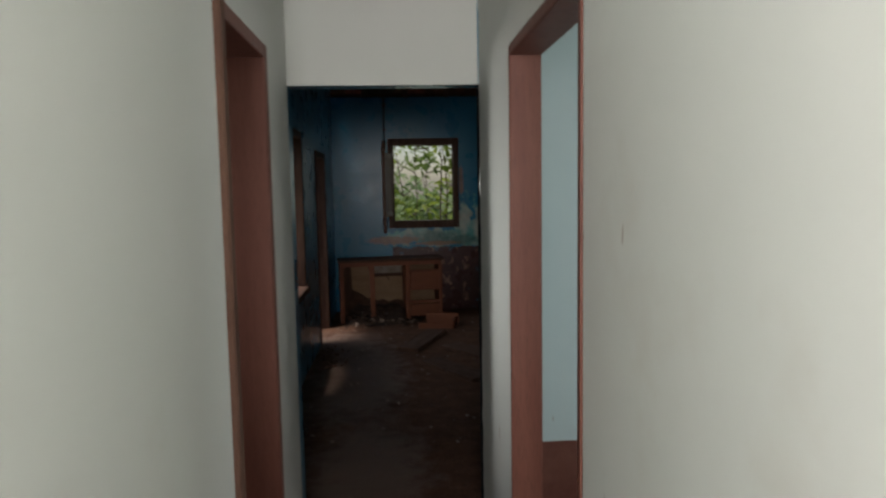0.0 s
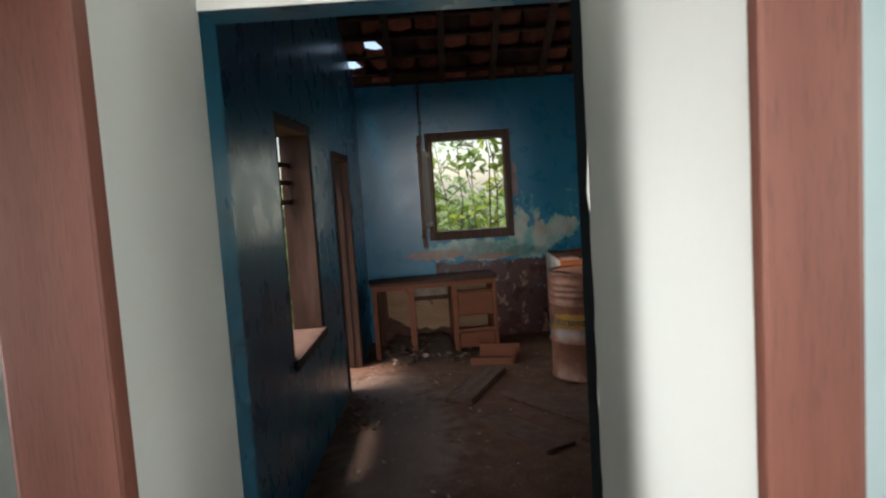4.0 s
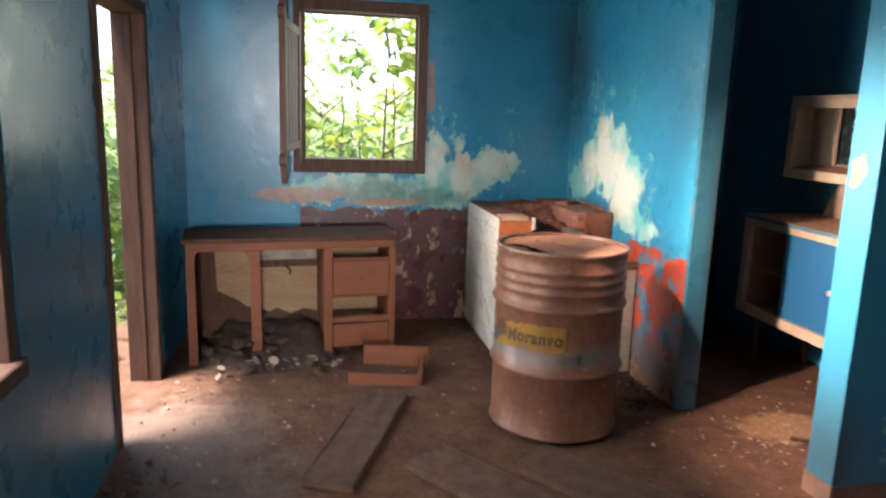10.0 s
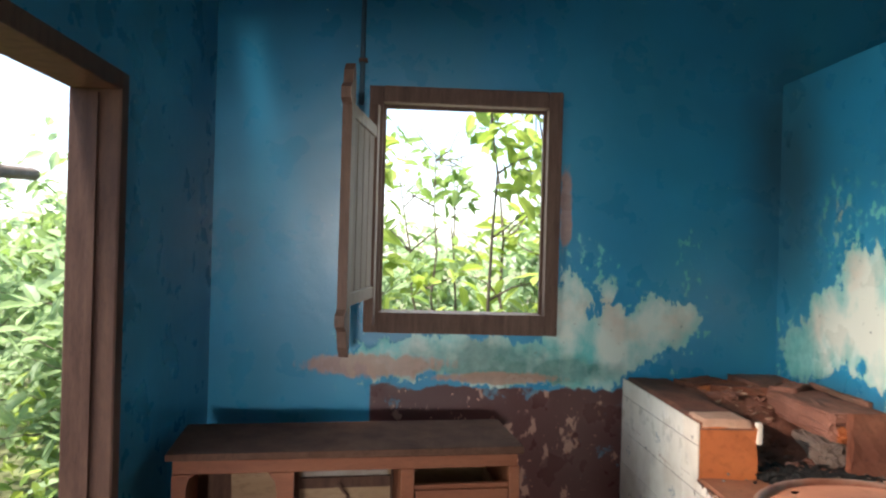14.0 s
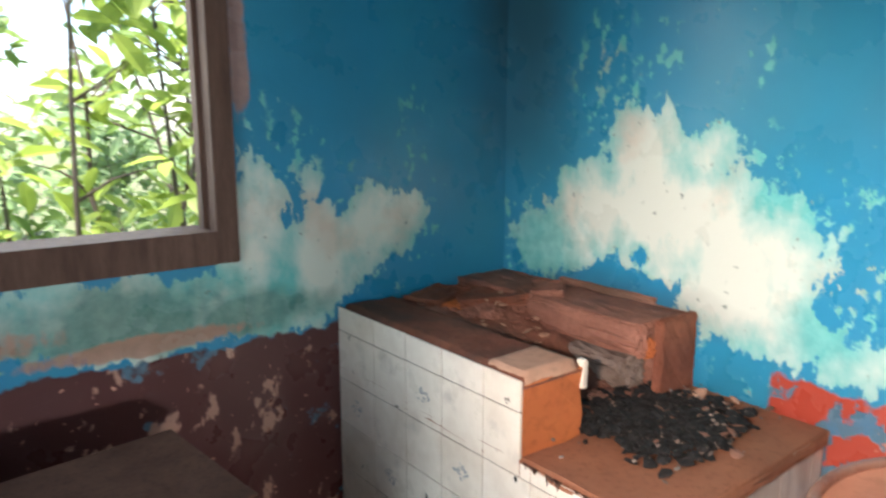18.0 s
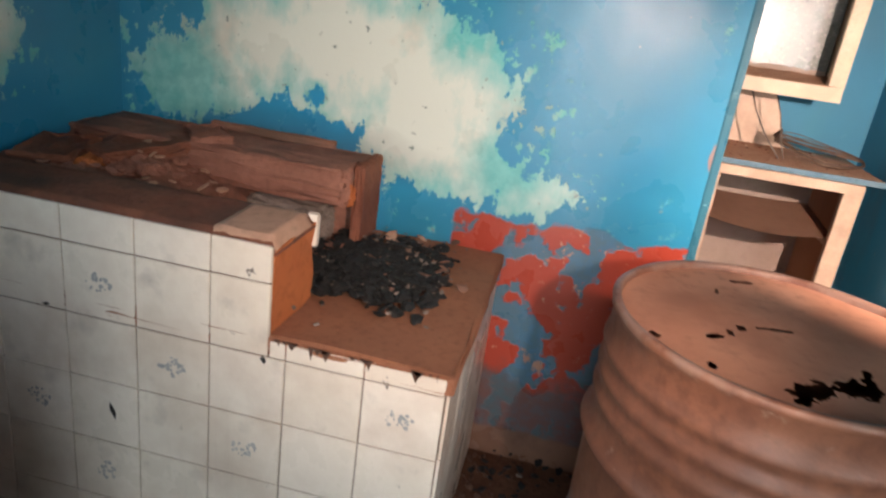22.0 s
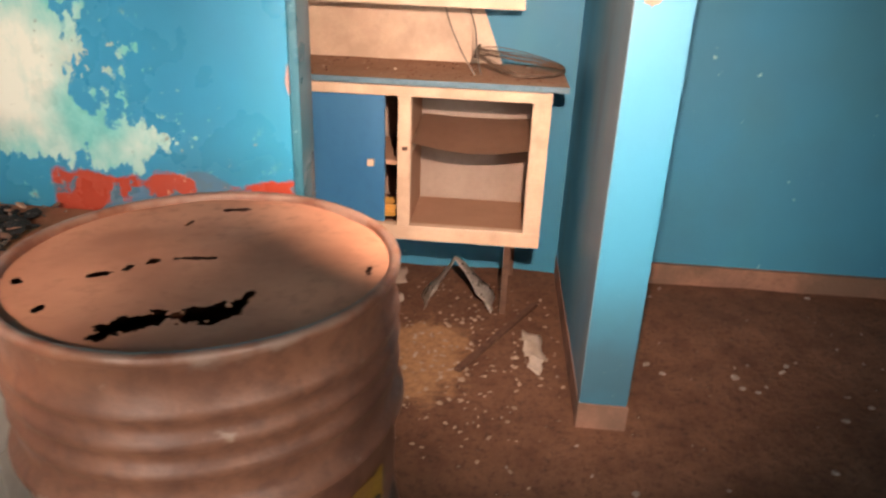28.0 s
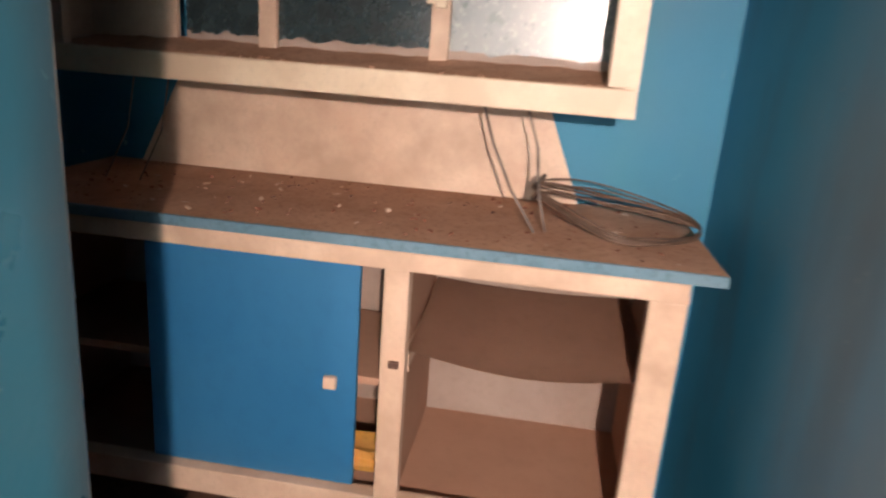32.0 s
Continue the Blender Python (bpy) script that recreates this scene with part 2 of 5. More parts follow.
paint_stove = wall_paint("blue_paint_stove_wall", 1, [(-.72, 1.18, .34, .22), (-.62, 1.36, .17, .17), (-.80, 1.35, .15, .11), (-.44, 1.17, .18, .17), (-.20, 1.03, .15, .11), (-.34, 1.08, .14, .14), (-.93, 1.06, .22, .25), (-1.05, .93, .15, .13), (-1.22, .87, .14, .045), (-1.03, 1.22, .09, .08)],
                         dado=(.80, (.38, .058, .034), (.07, .17, .27), (1.04, -1.0), .515), plaster=[(-1.69, 1.06, .012, .045)],
                         soot=[(-.10, 1.85, .30, .6), (-.55, .9, .5, .10)], keep=[(-.52, .92, .22, .085), (-.60, 1.055, .03, .028), (-.02, 1.25, .10, .12), (-.87, .80, .06, .05), (-1.16, 1.0, .03, .04)], spots=[(-.48, 1.60, .20, .22), (-.62, 1.66, .14, .1), (-1.26, 1.06, .12, .15), (-.05, 1.15, .1, .1), (-1.66, 1.55, .045, .30), (-.95, 1.62, .05, .08), (-1.2, 1.25, .1, .1)],
                         green=[(-.18, 1.02, .26, .16), (-1.15, .93, .12, .10)], old=((.10, .40, .39), (.16, .50, .47)))
paint_plain = wall_paint("blue_paint", 1, [], tone=(.02, .20, .345))
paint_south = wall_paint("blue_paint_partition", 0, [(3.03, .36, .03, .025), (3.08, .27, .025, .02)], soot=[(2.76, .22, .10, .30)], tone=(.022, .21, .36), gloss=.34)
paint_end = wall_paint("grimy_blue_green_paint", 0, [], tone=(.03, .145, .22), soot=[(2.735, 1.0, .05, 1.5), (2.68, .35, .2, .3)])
paint_back = wall_paint("dull_blue_paint", 1, [], tone=(.02, .20, .345), gloss=.48)
# Near-black on purpose: the shade of the unlit south-east wall is in the colour.
paint_unlit = simple("unlit_dark_plaster", (.012, .018, .021), (.02, .028, .031), 3, .95, 0, .3, spec=.1)


def smoked_paint():
    """Blue paint under a thin, smooth coat of smoke, with faint wipe marks."""
    g = Graph("smoked_blue_paint", .6, 0, .35)
    U = g.axes()[0]
    veil = g.op("ADD", g.op("SUBTRACT", 3.22, U), g.op("MULTIPLY", g.op("SUBTRACT", g.noise(2.2, 5, .55, stretch=(1, 1, .5)), .5), 1.1))
    c = g.mix(g.step(g.noise(1.5, 3), .3, .7), (.03, .22, .36), (.04, .24, .37))
    c = g.mix(g.op("MULTIPLY", g.step(veil, -.1, .45), .8), c, (.18, .225, .245))
    c = g.mix(g.op("MULTIPLY", g.step(g.noise(4, 5, .6, stretch=(1, 1, .3)), .50, .74), .55), c, (.085, .10, .105))
    c = g.mix(g.op("MULTIPLY", g.step(g.noise(60, 3), .70, .74), .5), c, (.20, .27, .29))
    return g.done(c, g.op("ADD", g.noise(14, 3), g.op("MULTIPLY", g.noise(110, 2), .12)), .2, .003, g.op("ADD", .42, g.op("MULTIPLY", g.noise(5, 4), .2)))


paint_grey = smoked_paint()


def hall_paint(name, a, b, dado=None):
    g = Graph(name, .55, 0, .35)
    ax = g.axes()
    n, f = g.noise(1.1, 5), g.noise(9, 6)
    c = g.mix(g.step(n, .3, .7), a, b)
    c = g.mix(g.op("MULTIPLY", g.step(g.noise(11, 3, stretch=(1, 1, .35)), .735, .76), .7), c, (.22, .13, .09))
    c = g.mix(g.op("MULTIPLY", g.step(g.noise(2.4, 6), .62, .8), .25), c, (.40, .33, .25))
    if dado:
        c = g.mix(g.step(g.op("SUBTRACT", dado, ax[2]), 0, .004), c, g.mix(g.step(f, .4, .7), (.12, .04, .03), (.17, .07, .05)))
    return g.done(c, g.op("ADD", f, g.op("MULTIPLY", g.noise(60, 3), .4)), .12, .006)


hall_white = hall_paint("off_white_hall_paint", (.58, .61, .575), (.63, .64, .61))
room_white = hall_paint("pale_blue_room_paint", (.46, .58, .60), (.54, .63, .63), .585)
left_white = hall_paint("grey_green_room_paint", (.30, .35, .32), (.36, .40, .37), .3)


def floor_material():
    g = Graph("earth_covered_concrete", .92, 0, .25)
    ax = g.axes()
    big, mid, fine = g.noise(1.6, 6), g.noise(9, 7, .65), g.noise(48, 5, .65)
    earth = g.mix(g.step(mid, .35, .65), (.092, .043, .026), (.155, .077, .046))
    earth = g.mix(g.step(fine, .5, .75), earth, (.05, .026, .017))
    earth = g.mix(g.op("MULTIPLY", g.step(fine, .69, .71), g.step(mid, .48, .55)), earth, (.36, .30, .24))
    # Bare concrete, painted paler where daylight from the door falls on it.
    bare = g.op("ADD", g.blobs(ax[0], ax[1], [(.15, -1.9, .60, .75), (.45, -3.1, .50, 1.6), (.6, -5.0, .45, 1.2)]), g.op("MULTIPLY", g.op("SUBTRACT", mid, .5), 1.3))
    daylit_concrete = g.mix(g.step(big, .3, .7), (.135, .092, .072), (.185, .130, .103))
    swept = g.op("MULTIPLY", g.step(bare, 0, .5), .75)
    c = g.mix(swept, earth, daylit_concrete)
    sand = g.op("ADD", g.blobs(ax[0], ax[1], [(3.08, -1.98, .30, .20)]), g.op("MULTIPLY", g.op("SUBTRACT", mid, .5), 1.4))
    c = g.mix(g.op("MULTIPLY", g.step(sand, 0, .3), .8), c, g.mix(g.step(fine, .4, .6), (.34, .19, .095), (.25, .14, .075)))
    return g.done(c, g.op("ADD", g.op("MULTIPLY", mid, 1.0), g.op("MULTIPLY", fine, .5)), .55, .02, g.op("SUBTRACT", .92, g.op("MULTIPLY", swept, .5)))


earth = floor_material()
hall_floor = simple("worn_red_cement", (.11, .045, .03), (.16, .075, .05), 3, .75, 0, .3)
frame_wood = simple("red_brown_stained_timber", (.135, .044, .029), (.165, .060, .040), 4, .55, 0, .2, (6, 6, .6), .004, .4)
old_wood = simple("weathered_brown_timber", (.085, .046, .033), (.145, .084, .060), 5, .75, 0, .3, (7, 7, .8), .004, .35)
dark_wood = simple("dark_brown_timber", (.07, .032, .02), (.11, .055, .035), 5, .8, 0, .3, (6, 6, .8), .004)
desk_wood = simple("orange_varnished_wood", (.16, .046, .018), (.20, .064, .026), 4, .6, 0, .15, (1, 6, 6), .003, .4)
ply = simple("bare_plywood", (.31, .19, .105), (.38, .25, .15), 3, .8, 0, .12, (1, 1, 4), .003)
plank_wood = simple("muddy_grey_brown_plank", (.075, .038, .025), (.125, .068, .046), 5, .9, 0, .5, (3, 3, 3), .008)
terracotta = simple("dark_terracotta", (.055, .024, .016), (.09, .042, .027), 6, .9, 0, .3)
brick_mat = simple("raw_red_brick", (.30, .19, .145), (.38, .26, .20), 22, .95, 0, .8, dist=.01)
stone_mat = simple("soot_stained_plaster", (.24, .16, .12), (.36, .27, .21), 7, .9, 0, .5, (1, 1, .3), dist=.01)
base_plaster = simple("worn_pinkish_plaster", (.27, .14, .095), (.20, .105, .075), 6, .95, 0, .6, dist=.01, dust=(.14, .085, .06))
hearth_mat = simple("red_dust_on_brick", (.19, .065, .038), (.27, .105, .06), 7, .95, 0, .5, dist=.01, dust=(.11, .055, .038))
sooty_brick = simple("soot_caked_brick", (.32, .145, .10), (.22, .10, .07), 7, .95, 0, .7, dist=.010, dust=(.12, .068, .052))
cap_mat = simple("pale_orange_clay", (.33, .14, .075), (.26, .11, .06), 6, .9, 0, .3)
swept_clay = simple("swept_pinkish_clay", (.50, .31, .215), (.42, .24, .16), 6, .9, 0, .3)
orange_brick = simple("orange_fired_clay", (.48, .15, .045), (.42, .12, .04), 5, .85, 0, .2)
char_mat = simple("charcoal", (.008, .008, .008), (.02, .019, .018), 30, .7, 0, .6, dist=.01)
cream = simple("cream_gloss_paint", (.60, .45, .33), (.53, .37, .265), 9, .5, 0, .15, None, .003, .45, dust=(.44, .31, .22), fleck=.35)
cream_bright = simple("cream_yellow_gloss_paint", (.66, .55, .40), (.58, .46, .32), 8, .45, 0, .12, None, .003, .45, dust=(.52, .40, .28), fleck=.35)
dusty = simple("thick_brown_dust", (.36, .20, .125), (.45, .27, .18), 9, .95, 0, .6, None, .006, .2)
desk_dust = simple("dark_brown_dust", (.07, .032, .02), (.105, .052, .033), 9, .95, 0, .6, None, .006, .2)
inner_board = simple("dusty_brown_board", (.33, .185, .12), (.38, .22, .145), 3, .9, 0, .15, fleck=.2)
grey_board = simple("bare_grey_board", (.29, .22, .18), (.36, .28, .23), 4, .85, 0, .15, fleck=.25)
door_blue = simple("mid_blue_gloss_paint", (.018, .12, .26), (.026, .14, .28), 3, .45, 0, .08, None, .003, .5, fleck=.2)
edge_blue = simple("grey_blue_edge_paint", (.08, .16, .21), (.11, .19, .24), 9, .6, 0, .1)
iron = simple("rusty_iron", (.09, .05, .035), (.14, .075, .05), 20, .75, .3, .3)
wire_mat = simple("dull_wire", (.16, .13, .11), (.24, .20, .17), 30, .5, .6, .1)
coil_mat = simple("rusty_brown_wire", (.10, .062, .042), (.16, .105, .075), 30, .6, .4, .1)
pipe_mat = simple("painted_conduit", (.05, .10, .13), (.07, .12, .15), 12, .6, 0, .1)
paper_mat = simple("dirty_white_plastic", (.38, .32, .27), (.25, .195, .155), 14, .6, 0, .3)
flake_mat = simple("dusty_plaster_flake", (.34, .25, .19), (.24, .17, .125), 14, .9)
dark_debris = simple("dark_wet_soil", (.045, .026, .017), (.085, .05, .032), 14, .9, 0, .7, dist=.015, dust=(.05, .032, .024))
rubble_mat = simple("grey_rubble", (.16, .12, .095), (.26, .21, .18), 12, .95, 0, .6)
yellow = simple("faded_yellow_label", (.60, .31, .05), (.52, .28, .07), 11, .75, 0, .2, dust=(.46, .22, .06))
ink = simple("dark_label_ink", (.07, .045, .02), (.16, .09, .03), 40, .7)
motif = simple("faded_grey_blue_glaze", (.42, .42, .40), (.28, .30, .31), 40, .4)
bark = simple("grey_brown_bark", (.10, .07, .05), (.16, .12, .09), 14, .9, 0, .5)


def rust_material():
    g = Graph("rusty_drum_steel", .6, .15, .4)
    ax = g.axes()
    n, f = g.noise(5, 7, .62), g.noise(40, 5)
    c = g.mix(g.step(n, .35, .65), (.28, .115, .066), (.17, .068, .042))
    c = g.mix(g.op("MULTIPLY", g.step(g.noise(14, 6, .68), .46, .66), .55), c, (.115, .05, .034))
    c = g.mix(g.op("MULTIPLY", g.step(f, .48, .75), .7), c, (.12, .046, .03))
    c = g.mix(g.op("MULTIPLY", g.step(g.noise(3.2, 6), .5, .72), .45), c, (.31, .135, .08))
    c = g.mix(g.op("MULTIPLY", g.step(g.noise(7, 6, .6, stretch=(1, 1, .14)), .52, .72), .6), c, (.11, .048, .032))
    c = g.mix(g.op("MULTIPLY", g.step(g.noise(17, 6, .65), .64, .70), .6), c, (.42, .27, .20))
    band = g.op("ADD", g.op("SUBTRACT", .055, g.op("ABSOLUTE", g.op("SUBTRACT", ax[2], .445))), g.op("MULTIPLY", g.op("SUBTRACT", n, .5), .25))
    c = g.mix(g.op("MULTIPLY", g.step(band, 0, .03), .45), c, (.16, .17, .17))
    rim = g.op("ADD", g.op("SUBTRACT", ax[2], .885), g.op("MULTIPLY", g.op("SUBTRACT", g.noise(14, 5), .55), .12))
    c = g.mix(g.op("MULTIPLY", g.step(rim, 0, .02), .5), c, (.40, .27, .21))
    return g.done(c, g.op("ADD", n, f), .35, .004, g.op("ADD", .24, g.op("MULTIPLY", g.noise(9, 5), .42)))


rust = rust_material()
lid_mat = simple("orange_rust_dust", (.53, .255, .155), (.58, .29, .185), 4, .85, .05, .3, None, .004, .3, (.40, .175, .105))


def tile_material(name, dirt):
    """Cream glaze, dulled by brown wash marks, with small black chips."""
    g = Graph(name, .35, 0, .45)
    r = g.random()
    n, f = g.noise(5, 7, .62), g.noise(30, 5)
    c = g.mix(r, (.70, .64, .54), (.77, .72, .63))
    c = g.mix(g.op("MULTIPLY", g.step(n, .42, .70), .35 + dirt), c, (.40, .30, .225))
    c = g.mix(g.op("MULTIPLY", g.step(g.noise(3, 5, .6, stretch=(6, 6, .5)), .74 - dirt, .98 - dirt), 1.6 * dirt), c, (.19, .125, .09))
    c = g.mix(g.op("MULTIPLY", g.step(g.noise(11, 4, .5), .60, .78), .55), c, (.33, .30, .27))
    c = g.mix(g.op("MULTIPLY", g.step(g.noise(21, 5, .62), .69, .725), .9), c, (.07, .05, .04))
    return g.done(c, f, .06, .003, g.step(n, .1, 1.3))


tile = tile_material("stained_cream_tile", .11)
grimy_tile = tile_material("mud_streaked_cream_tile", .26)
grout = simple("sandy_grout", (.48, .41, .34), (.14, .10, .075), 3, .95)


def glass_material(name, dusty_amount, tint):
    g = Graph(name, .3, 0, .5)
    g.b.inputs["Transmission Weight"].default_value = 1.0 - dusty_amount
    n = g.noise(26, 6, .7)
    c = g.mix(g.step(n, .45, .65), tint, tuple(v * .45 for v in tint))
    return g.done(c, None, rough=g.op("ADD", .35 * dusty_amount, g.op("MULTIPLY", g.step(n, .3, .8), .4)))


glass = glass_material("dusty_glass", .30, (.10, .15, .16))
film_mat = glass_material("dirty_clear_plastic", .45, (.62, .55, .48))


def silvered_glass():
    """A pane behind an old grey-white wash, worn in fine specks."""
    g = Graph("grey_washed_glass", .3, 0, .6)
    n, f = g.noise(5, 5, .6), g.noise(75, 5, .65)
    c = g.mix(g.step(n, .35, .7), (.17, .19, .185), (.29, .31, .30))
    c = g.mix(g.op("MULTIPLY", g.step(f, .55, .66), .6), c, (.46, .47, .44))
    c = g.mix(g.op("MULTIPLY", g.step(g.noise(48, 5, .7), .58, .66), .7), c, (.06, .085, .085))
    return g.done(c, f, .12, .002, g.op("ADD", .22, g.op("MULTIPLY", g.step(n, .3, .8), .25)))


glass_white = silvered_glass()


def leaf_material(name, a, b):
    g = Graph(name, .5, 0, .4)
    g.b.inputs["Transmission Weight"].default_value = 0.0
    c = g.mix(g.island(), a, b)
    g.done(c)
    t = g.t.nodes.new("ShaderNodeBsdfTranslucent")
    g.put(t.inputs[0], c)
    mixer = g.t.nodes.new("ShaderNodeMixShader")
    mixer.inputs[0].default_value = .55
    g.t.links.new(g.b.outputs[0], mixer.inputs[1])
    g.t.links.new(t.outputs[0], mixer.inputs[2])
    g.t.links.new(mixer.outputs[0], g.t.nodes["Material Output"].inputs[0])
    return g.m


leaf_a = leaf_material("fresh_green_leaf", (.25, .34, .05), (.38, .46, .10))
leaf_b = leaf_material("shade_green_leaf", (.15, .24, .05), (.25, .34, .10))
leaf_far = leaf_material("far_foliage", (.24, .34, .15), (.33, .43, .21))
ground_mat = simple("leaf_littered_soil", (.09, .085, .04), (.15, .17, .07), 3, .95, 0, .6)


# ---- mesh helpers ----
def part(name, bm, mat, parent=None, label=""):
    me = bpy.data.meshes.new(name)
    bm.to_mesh(me)
    bm.free()
    me.materials.append(mat)
    ob = new(name, me)
    ob.parent = parent
    if label:
        ob["label"] = label
    return ob


def thing(name, label, category, at=(0, 0, 0), group="", turn=(0, 0, 0)):
    ob = new(name)
    ob.empty_display_size = .1
    ob.matrix_world = pose(*at, *turn)
    return tagged(ob, label, category, group)


def box(x0, x1, y0, y1, z0, z1, bevel=0.0, m=None):
    bm = bmesh.new()
    bmesh.ops.create_cube(bm, size=1, matrix=Matrix.LocRotScale(((x0 + x1) / 2, (y0 + y1) / 2, (z0 + z1) / 2), None, (x1 - x0, y1 - y0, z1 - z0)))
    if bevel:
        bmesh.ops.bevel(bm, geom=bm.edges[:], offset=bevel, segments=2, affect="EDGES", profile=.6)
    if m:
        bm.transform(m)
    return bm


def worn(bm, amount, seed=0, cuts=0):
    """Uneven edges: moves the corners a little; cuts: splits edges first."""
    if cuts:
        bmesh.ops.subdivide_edges(bm, edges=bm.edges[:], cuts=cuts, use_grid_fill=True)
    rnd = random.Random(seed)
    for v in bm.verts:
        v.co += Vector((rnd.uniform(-1, 1), rnd.uniform(-1, 1), rnd.uniform(-1, 1))) * amount
    return bm


def join(*bms):
    out = bmesh.new()
    for b in bms:
        me = bpy.data.meshes.new("joined")
        b.to_mesh(me)
        b.free()
        out.from_mesh(me)
        bpy.data.meshes.remove(me)
    return out


def prism(points, axis, a, b):
    """A flat outline (two coordinates each) drawn out along axis 0, 1 or 2 from a to b."""
    bm = bmesh.new()
    rings = []
    for d in (a, b):
        ring = []
        for p in points:
            co = list(p)
            co.insert(axis, d)
            ring.append(bm.verts.new(co))
        rings.append(ring)
    bm.faces.new(rings[0])
    bm.faces.new(rings[1][::-1])
    n = len(points)
    for i in range(n):
        bm.faces.new((rings[0][i], rings[1][i], rings[1][(i + 1) % n], rings[0][(i + 1) % n]))
    bmesh.ops.recalc_face_normals(bm, faces=bm.faces[:])
    return bm


def tube(path, radii, sides=8):
    """A tube along points, with a radius at each."""
    bm = bmesh.new()
    rings = []
    pts = [Vector(p) for p in path]
    for i, p in enumerate(pts):
        d = (pts[min(i + 1, len(pts) - 1)] - pts[max(i - 1, 0)]).normalized()
        a = d.cross(Vector((.3, .2, 1) if abs(d.z) < .9 else (1, 0, 0))).normalized()
        b = d.cross(a)
        r = radii[i] if isinstance(radii, (list, tuple)) else radii
        rings.append([bm.verts.new(p + (a * math.cos(k) + b * math.sin(k)) * r) for k in (2 * math.pi * j / sides for j in range(sides))])
    for r0, r1 in zip(rings, rings[1:]):
        for j in range(sides):
            bm.faces.new((r0[j], r0[(j + 1) % sides], r1[(j + 1) % sides], r1[j]))
    bm.faces.new(rings[0][::-1])
    bm.faces.new(rings[-1])
    for f in bm.faces:
        f.smooth = True
    return bm


def lathe(profile, centre, sides=64):
    bm = bmesh.new()
    rings = [[bm.verts.new((centre[0] + r * math.cos(a), centre[1] + r * math.sin(a), z)) for a in (2 * math.pi * j / sides for j in range(sides))] for r, z in profile]
    for r0, r1 in zip(rings, rings[1:]):
        for j in range(sides):
            bm.faces.new((r0[j], r0[(j + 1) % sides], r1[(j + 1) % sides], r1[j]))
    for f in bm.faces:
        f.smooth = True
    return bm


def structure(name, mat, *boxes):
    return tagged(part(name, join(*(box(*b) for b in boxes)), mat), kind="structure")


def lumps(name, mat, spots, label, category, flat=.6, seed=1):
    """Loose pieces of uneven shape: x, y, z, size each."""
    rnd = random.Random(seed)
    bm = bmesh.new()
    for x, y, z, s in spots:
        m = pose(x, y, z, rnd.uniform(-25, 25), rnd.uniform(-25, 25), rnd.uniform(0, 360)) @ Matrix.Diagonal((s, s * rnd.uniform(.5, 1), s * flat * rnd.uniform(.5, 1), 1))
        made = bmesh.ops.create_icosphere(bm, subdivisions=1, radius=.5)["verts"]
        for v in made:
            v.co = m @ (v.co * rnd.uniform(.65, 1.25))
    return tagged(part(name, bm, mat), label, category, kind="stuff")


# ---- ground and floors ----
def uneven(x0, x1, y0, y1, z, step, height, scale):
    bm = bmesh.new()
    nx, ny = max(1, round((x1 - x0) / step)), max(1, round((y1 - y0) / step))
    rows = []
    for j in range(ny + 1):
        row = []
        for i in range(nx + 1):
            x, y = x0 + (x1 - x0) * i / nx, y0 + (y1 - y0) * j / ny
            row.append(bm.verts.new((x, y, z + height * noise.fractal(Vector((x, y, 3)) * scale, .8, 2, 5))))
        rows.append(row)
    for a, b in zip(rows, rows[1:]):
        for i in range(nx):
            f = bm.faces.new((a[i], a[i + 1], b[i + 1], b[i]))
            f.smooth = True
    return bm


FLOOR = .03
tagged(part("floor", uneven(-.15, 3.95, -5.74, .1, FLOOR, .04, .012, 2.4), earth), kind="structure")
tagged(part("floor_hall", uneven(-2.2, 3.2, -10.6, -5.74, FLOOR, .12, .004, 2.0), hall_floor), kind="structure")
structure("foundation", earth, (-2.4, 4.1, -10.8, .2, -.16, -.02))
tagged(part("ground", join(uneven(-60, -.2, -60, 60, -.12, 3, .12, .5), uneven(-.2, 60, .16, 60, -.12, 3, .12, .5), uneven(4.1, 60, -60, .16, -.12, 3, .12, .5), uneven(-.2, 4.1, -60, -10.7, -.12, 3, .1, .5)), ground_mat), kind="structure")

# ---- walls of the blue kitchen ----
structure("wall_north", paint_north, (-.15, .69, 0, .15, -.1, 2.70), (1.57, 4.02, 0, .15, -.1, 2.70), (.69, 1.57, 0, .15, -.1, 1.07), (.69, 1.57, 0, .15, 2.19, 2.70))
gable = [(-5.74, 2.70), (.15, 2.70), (-2.87, 4.0)]
tagged(part("wall_west", join(box(-.2, 0, -5.6, -3.64, -.1, 2.7), box(-.2, 0, -3.64, -2.68, -.1, .70), box(-.2, 0, -3.64, -2.68, 2.08, 2.7), box(-.2, 0, -2.68, -1.85, -.1, 2.7),
                              box(-.14, 0, -1.85, -.975, 1.97, 2.7), box(-.14, 0, -.975, 0, -.1, 2.7), prism(gable, 0, -.2, 0)), paint_plain), kind="structure")
tagged(part("wall_east", join(box(3.87, 4.02, -5.74, 0, -.1, 2.7), prism(gable, 0, 3.87, 4.02)), paint_back), kind="structure")
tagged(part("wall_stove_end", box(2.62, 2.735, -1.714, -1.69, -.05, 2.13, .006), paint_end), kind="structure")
structure("wall_stove", paint_stove, (2.62, 2.73, -1.69, 0, -.1, 2.27), (2.62, 2.755, -1.714, -1.69, 2.13, 2.27), (2.62, 2.755, -2.635, -1.714, 2.13, 2.27))
tagged(part("wall_partition_end", box(2.755, 2.80, -2.635, -2.494, .12, 2.27), paint_south), kind="structure")
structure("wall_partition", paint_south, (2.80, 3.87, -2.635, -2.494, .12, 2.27))
